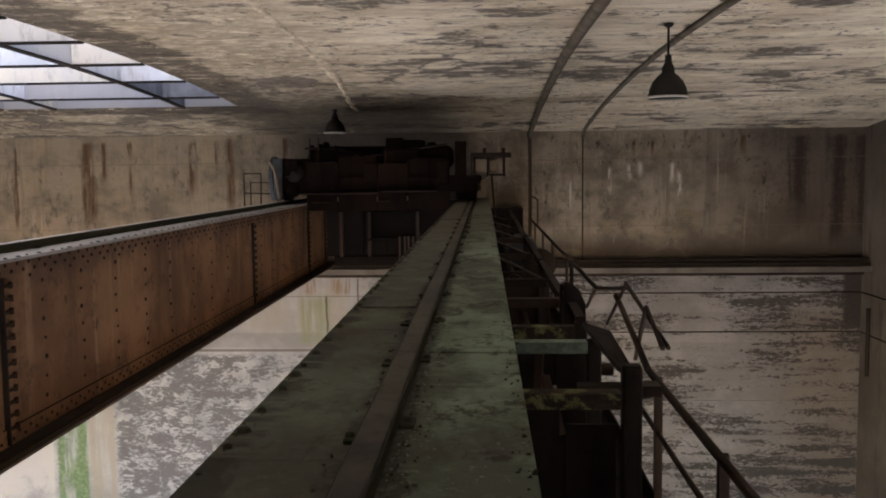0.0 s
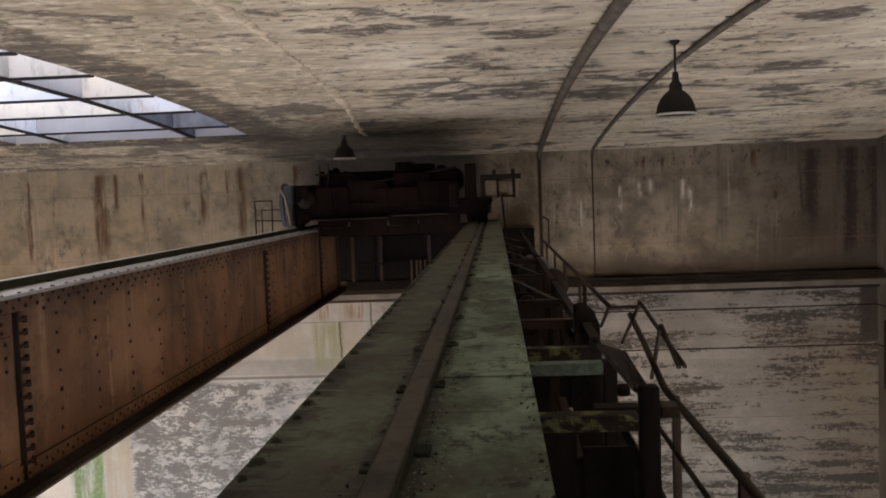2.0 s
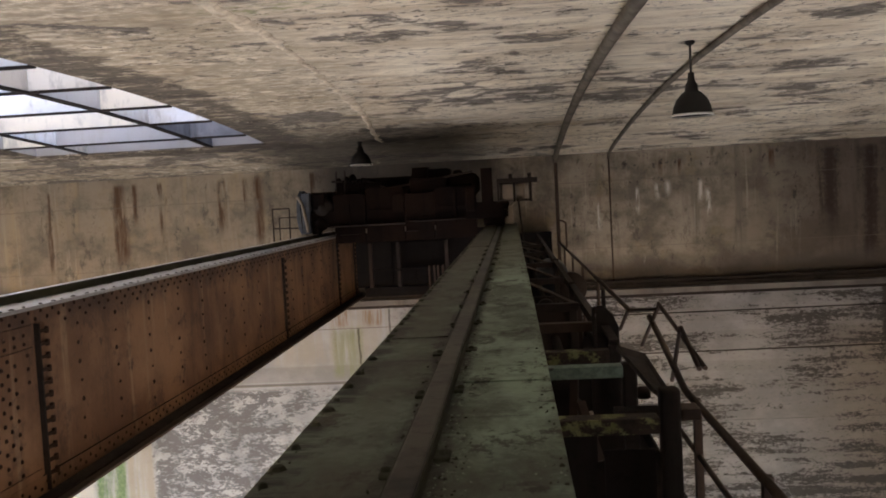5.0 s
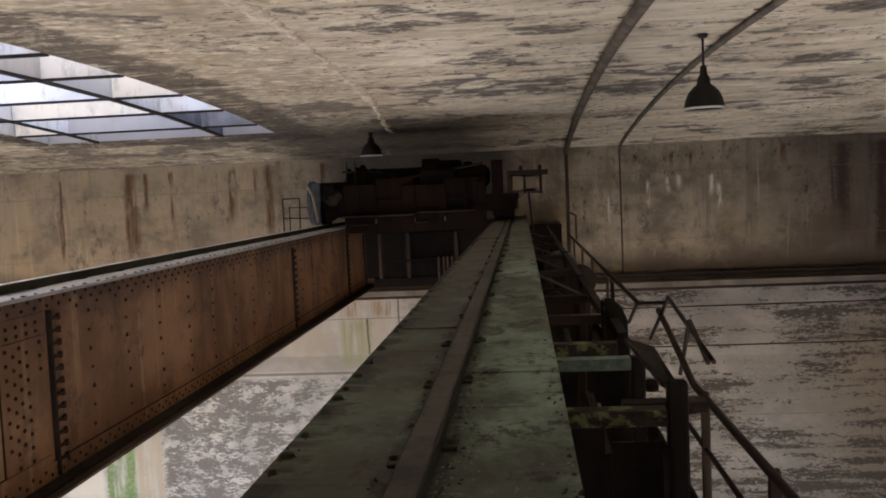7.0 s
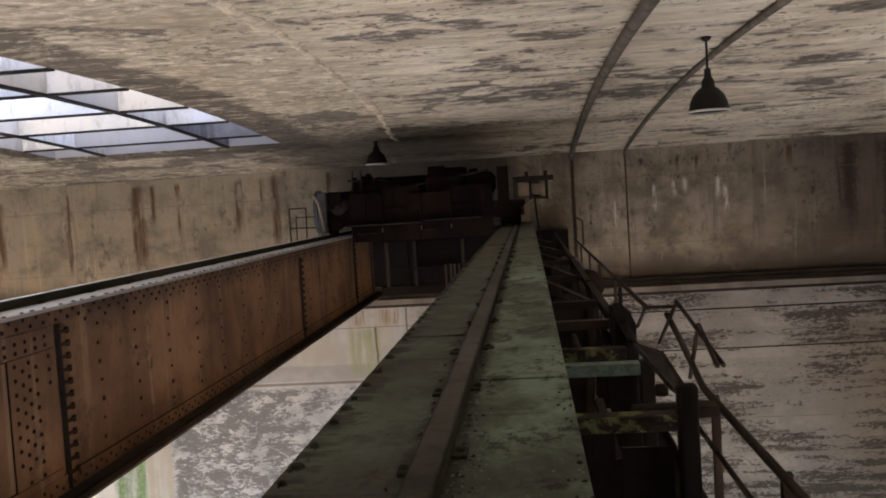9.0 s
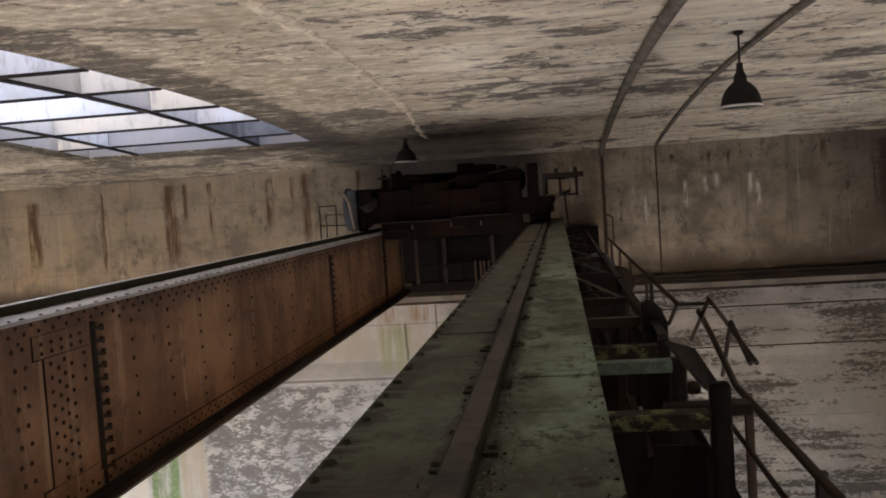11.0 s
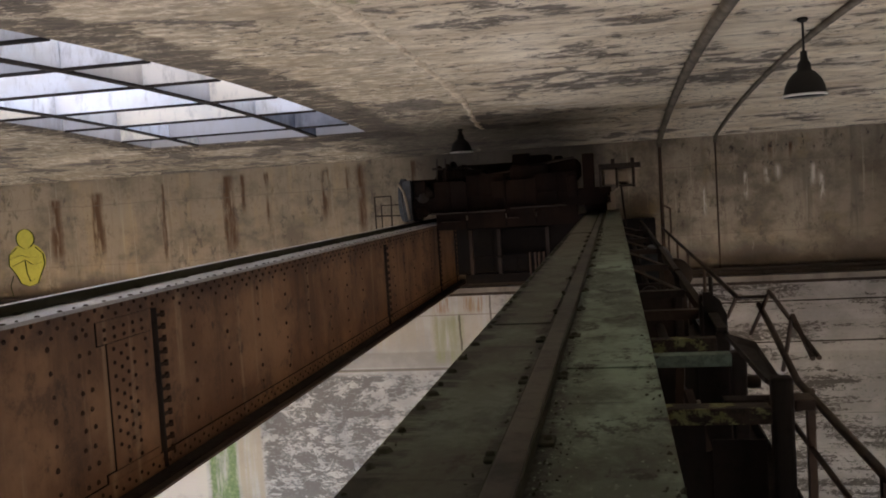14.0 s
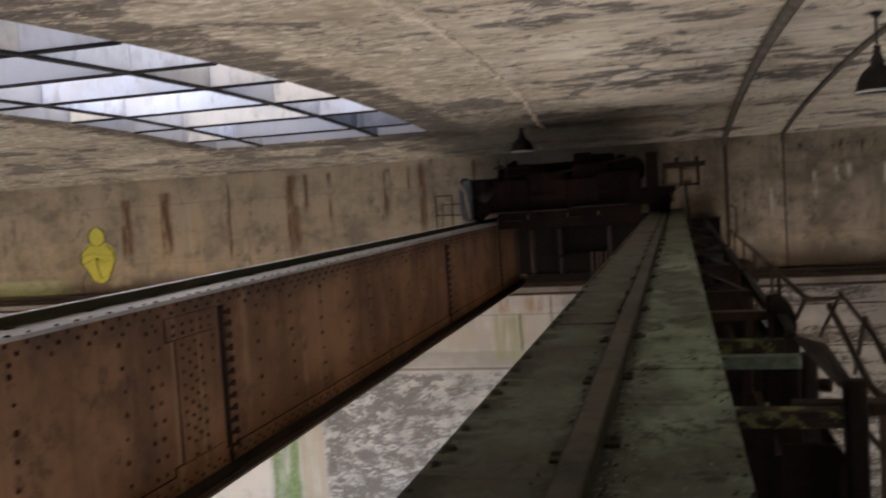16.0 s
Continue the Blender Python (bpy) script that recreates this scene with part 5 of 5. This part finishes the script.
def make_drive_shaft():
    """Long travel shaft with its couplings and bearing blocks, on the outrigger frame."""
    d = thing("drive_shaft", (0.3, 8.0, TOP - DEEP), "dark greasy travel shaft with motor and couplings", "drive shaft")
    part("shaft", add_bar(bmesh.new(), (0.26, 3.42, TOP - 0.5), (0.26, 17.0, TOP - 0.5), 0.03, None, 12), M_DARK, d)
    # cream colour on this end paints the pipe's highlight
    part("highlit_shaft_end", add_bar(bmesh.new(), (0.215, 2.9, TOP - 0.20), (0.24, 2.9, TOP - 0.275), 0.013, None, 10), M_CREAM, d)
    for y in (5.0, 8.0, 12.0):
        part("coupling", add_turned(bmesh.new(), [(0.03, -0.1), (0.08, -0.1), (0.08, 0.1), (0.03, 0.1)], (0.26, y, TOP - 0.5), 16, "Y"), M_DARK, d)
        part("bearing_block", add_box(bmesh.new(), (0.16, y + 0.2, TOP - DEEP), (0.36, y + 0.32, TOP - 0.42), 0.02), M_DARK, d)
    bm = bmesh.new()
    add_turned(bm, [(0.0, -0.35), (0.13, -0.35), (0.19, -0.28), (0.2, 0.28), (0.13, 0.35), (0.0, 0.35)], (0.45, 11.0, TOP - 0.48), 20, "Y")
    part("motor", bm, M_BLUE, d, "blue-grey electric motor")
    part("motor_stand", add_box(bmesh.new(), (0.3, 10.75, TOP - DEEP), (0.6, 11.25, TOP - 0.62), 0.01), M_DARK, d)
    part("brake_drum", add_turned(bmesh.new(), [(0.0, -0.12), (0.17, -0.12), (0.17, 0.12), (0.0, 0.12)], (0.62, 10.2, TOP - 0.55), 20, "Y"), M_DARK, d)
    part("brake_stand", add_box(bmesh.new(), (0.52, 10.1, TOP - DEEP), (0.72, 10.3, TOP - 0.66), 0.01), M_DARK, d)
    return d


make_drive_shaft()

# ---- conduits and lamps ----
def make_conduit(x, r, drop, label):
    """Conduit along the vault, going over into a thinner dark pipe down the wall."""
    pts = [(x, y, vault(y) - r) for y in [SOUTH + 0.05 + k * 0.5 for k in range(42)] if y < NORTH - 0.15]
    pts += [(x, NORTH - r - 0.06, vault(NORTH) - 0.05), (x, NORTH - r, vault(NORTH) - 0.14)]
    c = tagged(tube_curve("conduit", pts, r, M_PIPE), label, "conduit", "ceiling conduits")
    tube_curve("wall_drop", [(x, NORTH - r, vault(NORTH) - 0.12), (x, NORTH - drop, vault(NORTH) - 0.25), (x, NORTH - drop, z_from(-1.44))], drop, M_RUST, c, "thin dark pipe down the wall")
    for k in range(9):
        y = 2.0 + k * 2.0
        part("strap", add_box(bmesh.new(), (x - r - 0.03, y - 0.015, vault(y) - 0.008), (x + r + 0.03, y + 0.015, vault(y) + 0.01), 0.003), M_PIPE, c)
    return c


make_conduit(0.97, 0.058, 0.036, "thick dirty conduit across the vault and down the wall")
make_conduit(2.09, 0.035, 0.017, "thin dirty conduit across the vault and down the wall")


def make_lamp(x, y, drop):
    top = vault(y)
    l = thing("pendant_lamp", (x, y, top), "black enamel pendant lamp with a white inside", "pendant lamp", "hall lamps")
    bm = bmesh.new()
    add_turned(bm, [(0.0, 0.0), (0.045, 0.0), (0.05, -0.02), (0.03, -0.04), (0.0, -0.04)], (x, y, top), 16)
    part("ceiling_rose", bm, M_ENAMEL, l)
    part("rod", add_bar(bmesh.new(), (x, y, top - 0.03), (x, y, top - drop + 0.4), 0.011, None, 10), M_ENAMEL, l)
    b = top - drop
    out = [(0.03, 0.42), (0.035, 0.34), (0.06, 0.30), (0.065, 0.24), (0.10, 0.215), (0.15, 0.16), (0.18, 0.09), (0.19, 0.035), (0.20, 0.0)]
    part("shade", add_turned(bmesh.new(), out + [(r - 0.006, h) for r, h in out[::-1]], (x, y, b), 32), M_ENAMEL, l)
    part("rim", add_turned(bmesh.new(), [(0.197, 0.012), (0.205, 0.012), (0.207, -0.008), (0.197, -0.01)], (x, y, b), 32), M_WHITE, l, "white enamel rim")
    part("bulb", add_turned(bmesh.new(), [(0.0, -0.0), (0.03, 0.012), (0.042, 0.045), (0.03, 0.09), (0.018, 0.13)], (x, y, b + 0.05), 16), M_WHITE, l, "milky bulb, unlit")
    return l


make_lamp(1.83, 9.2, 0.73)
make_lamp(-2.7, 16.4, 0.42)


# ---- marks and cables on the walls ----
def make_wall_cable(zr, x0):
    pts = [(x0, NORTH - 0.014, z_from(zr)), (4.0, NORTH - 0.014, z_from(zr) - 0.005), (EAST - 0.02, NORTH - 0.02, z_from(zr)), (EAST - 0.014, 14.0, z_from(zr) - 0.01), (EAST - 0.014, SOUTH + 0.1, z_from(zr))]
    return tagged(tube_curve("wall_cable", pts, 0.013, M_DARK), "thin dark cable run along the whitewashed wall", "cable", "wall cables")


make_wall_cable(-2.15, -1.6)
make_wall_cable(-3.0, -1.6)
tagged(tube_curve("wall_pipe", [(EAST - 0.05, 19.0, z_from(-2.43)), (EAST - 0.05, 19.0, z_from(-3.86))], 0.04, M_DARK), "short dark upright pipe on the end wall", "pipe", kind="structure")


def make_wall_painting():
    """Yellow-green painted figure on the wall, as plain flat shapes with dark lines."""
    p = thing("wall_painting", (-13.95, NORTH, z_from(-1.1)), "yellow-green wall painting with dark green outline", "wall painting")
    y = NORTH - 0.003

    def blob(cx, cz, rx, rz, lean=0.0):
        out = []
        for k in range(28):
            a = 2 * math.pi * k / 28
            u, v = rx * math.cos(a), rz * math.sin(a)
            out.append((cx + u + lean * v, cz + v))
        return out

    def line(pts, w=0.028):
        bm = bmesh.new()
        for a, b in zip(pts, pts[1:]):
            add_bar(bm, (a[0], y - 0.004, z_from(a[1])), (b[0], y - 0.004, z_from(b[1])), w * 2, 0.003)
        part("painted_line", bm, M_OUTLINE, p)

    for cx, cz, rx, rz, lean in ((-13.95, 0.03, 0.24, 0.23, 0.0), (-13.95, -0.5, 0.5, 0.42, 0.0), (-13.93, -0.82, 0.33, 0.3, 0.0)):
        o = blob(cx, cz, rx, rz, lean)
        bm = bmesh.new()
        add_extruded(bm, [(u, z_from(v)) for u, v in o], y - 0.001, y, "Y")
        part("painted_area", bm, M_YELLOW, p)
        y -= 0.001
    line(blob(-13.95, 0.03, 0.24, 0.23) + [(-13.71, 0.03)])
    line([(-14.2, -0.18), (-14.42, -0.36), (-14.44, -0.6), (-14.25, -0.85), (-14.15, -1.05), (-13.93, -1.13), (-13.7, -1.05), (-13.6, -0.85), (-13.48, -0.6), (-13.5, -0.36), (-13.7, -0.18)])
    line([(-14.4, -0.45), (-14.1, -0.36), (-13.9, -0.42), (-13.5, -0.42)])
    line([(-14.35, -0.62), (-14.0, -0.48), (-13.8, -0.6), (-13.55, -0.55)])
    line([(-14.0, -0.5), (-13.97, -0.8), (-13.9, -1.0), (-13.75, -0.95)])
    line([(-14.35, -0.85), (-14.45, -1.1), (-14.4, -1.35)], 0.013)
    return p


make_wall_painting()


def make_guard_rail():
    """Short tube rail at the far end of the bridge, beyond the other girder."""
    g = thing("guard_rail", (-4.6, 17.6, TOP - DEEP), "short bent tube guard rail on the bridge end", "guard rail")
    x0, x1, y = -4.72, -4.38, 17.6
    part("platform", add_box(bmesh.new(), (-5.0, 17.3, TOP - 0.5), (-3.282, 18.2, TOP - 0.47)), M_DARK, g)
    tube_curve("hoop", [(x0, y, TOP - 0.47), (x0, y, TOP + 0.50), (x1, y, TOP + 0.50), (x1 - 0.02, y, TOP - 0.47)], 0.016, M_DARK, g)
    tube_curve("hoop", [(x0 + 0.05, y + 0.3, TOP - 0.47), (x0 + 0.05, y + 0.3, TOP + 0.32), (x1 + 0.25, y + 0.3, TOP + 0.32), (x1 + 0.25, y + 0.3, TOP - 0.47)], 0.014, M_DARK, g)
    tube_curve("middle_rail", [(x0, y, TOP + 0.12), (x1 + 0.2, y, TOP + 0.10), (-3.8, y, TOP - 0.02)], 0.013, M_DARK, g)
    return g


make_guard_rail()
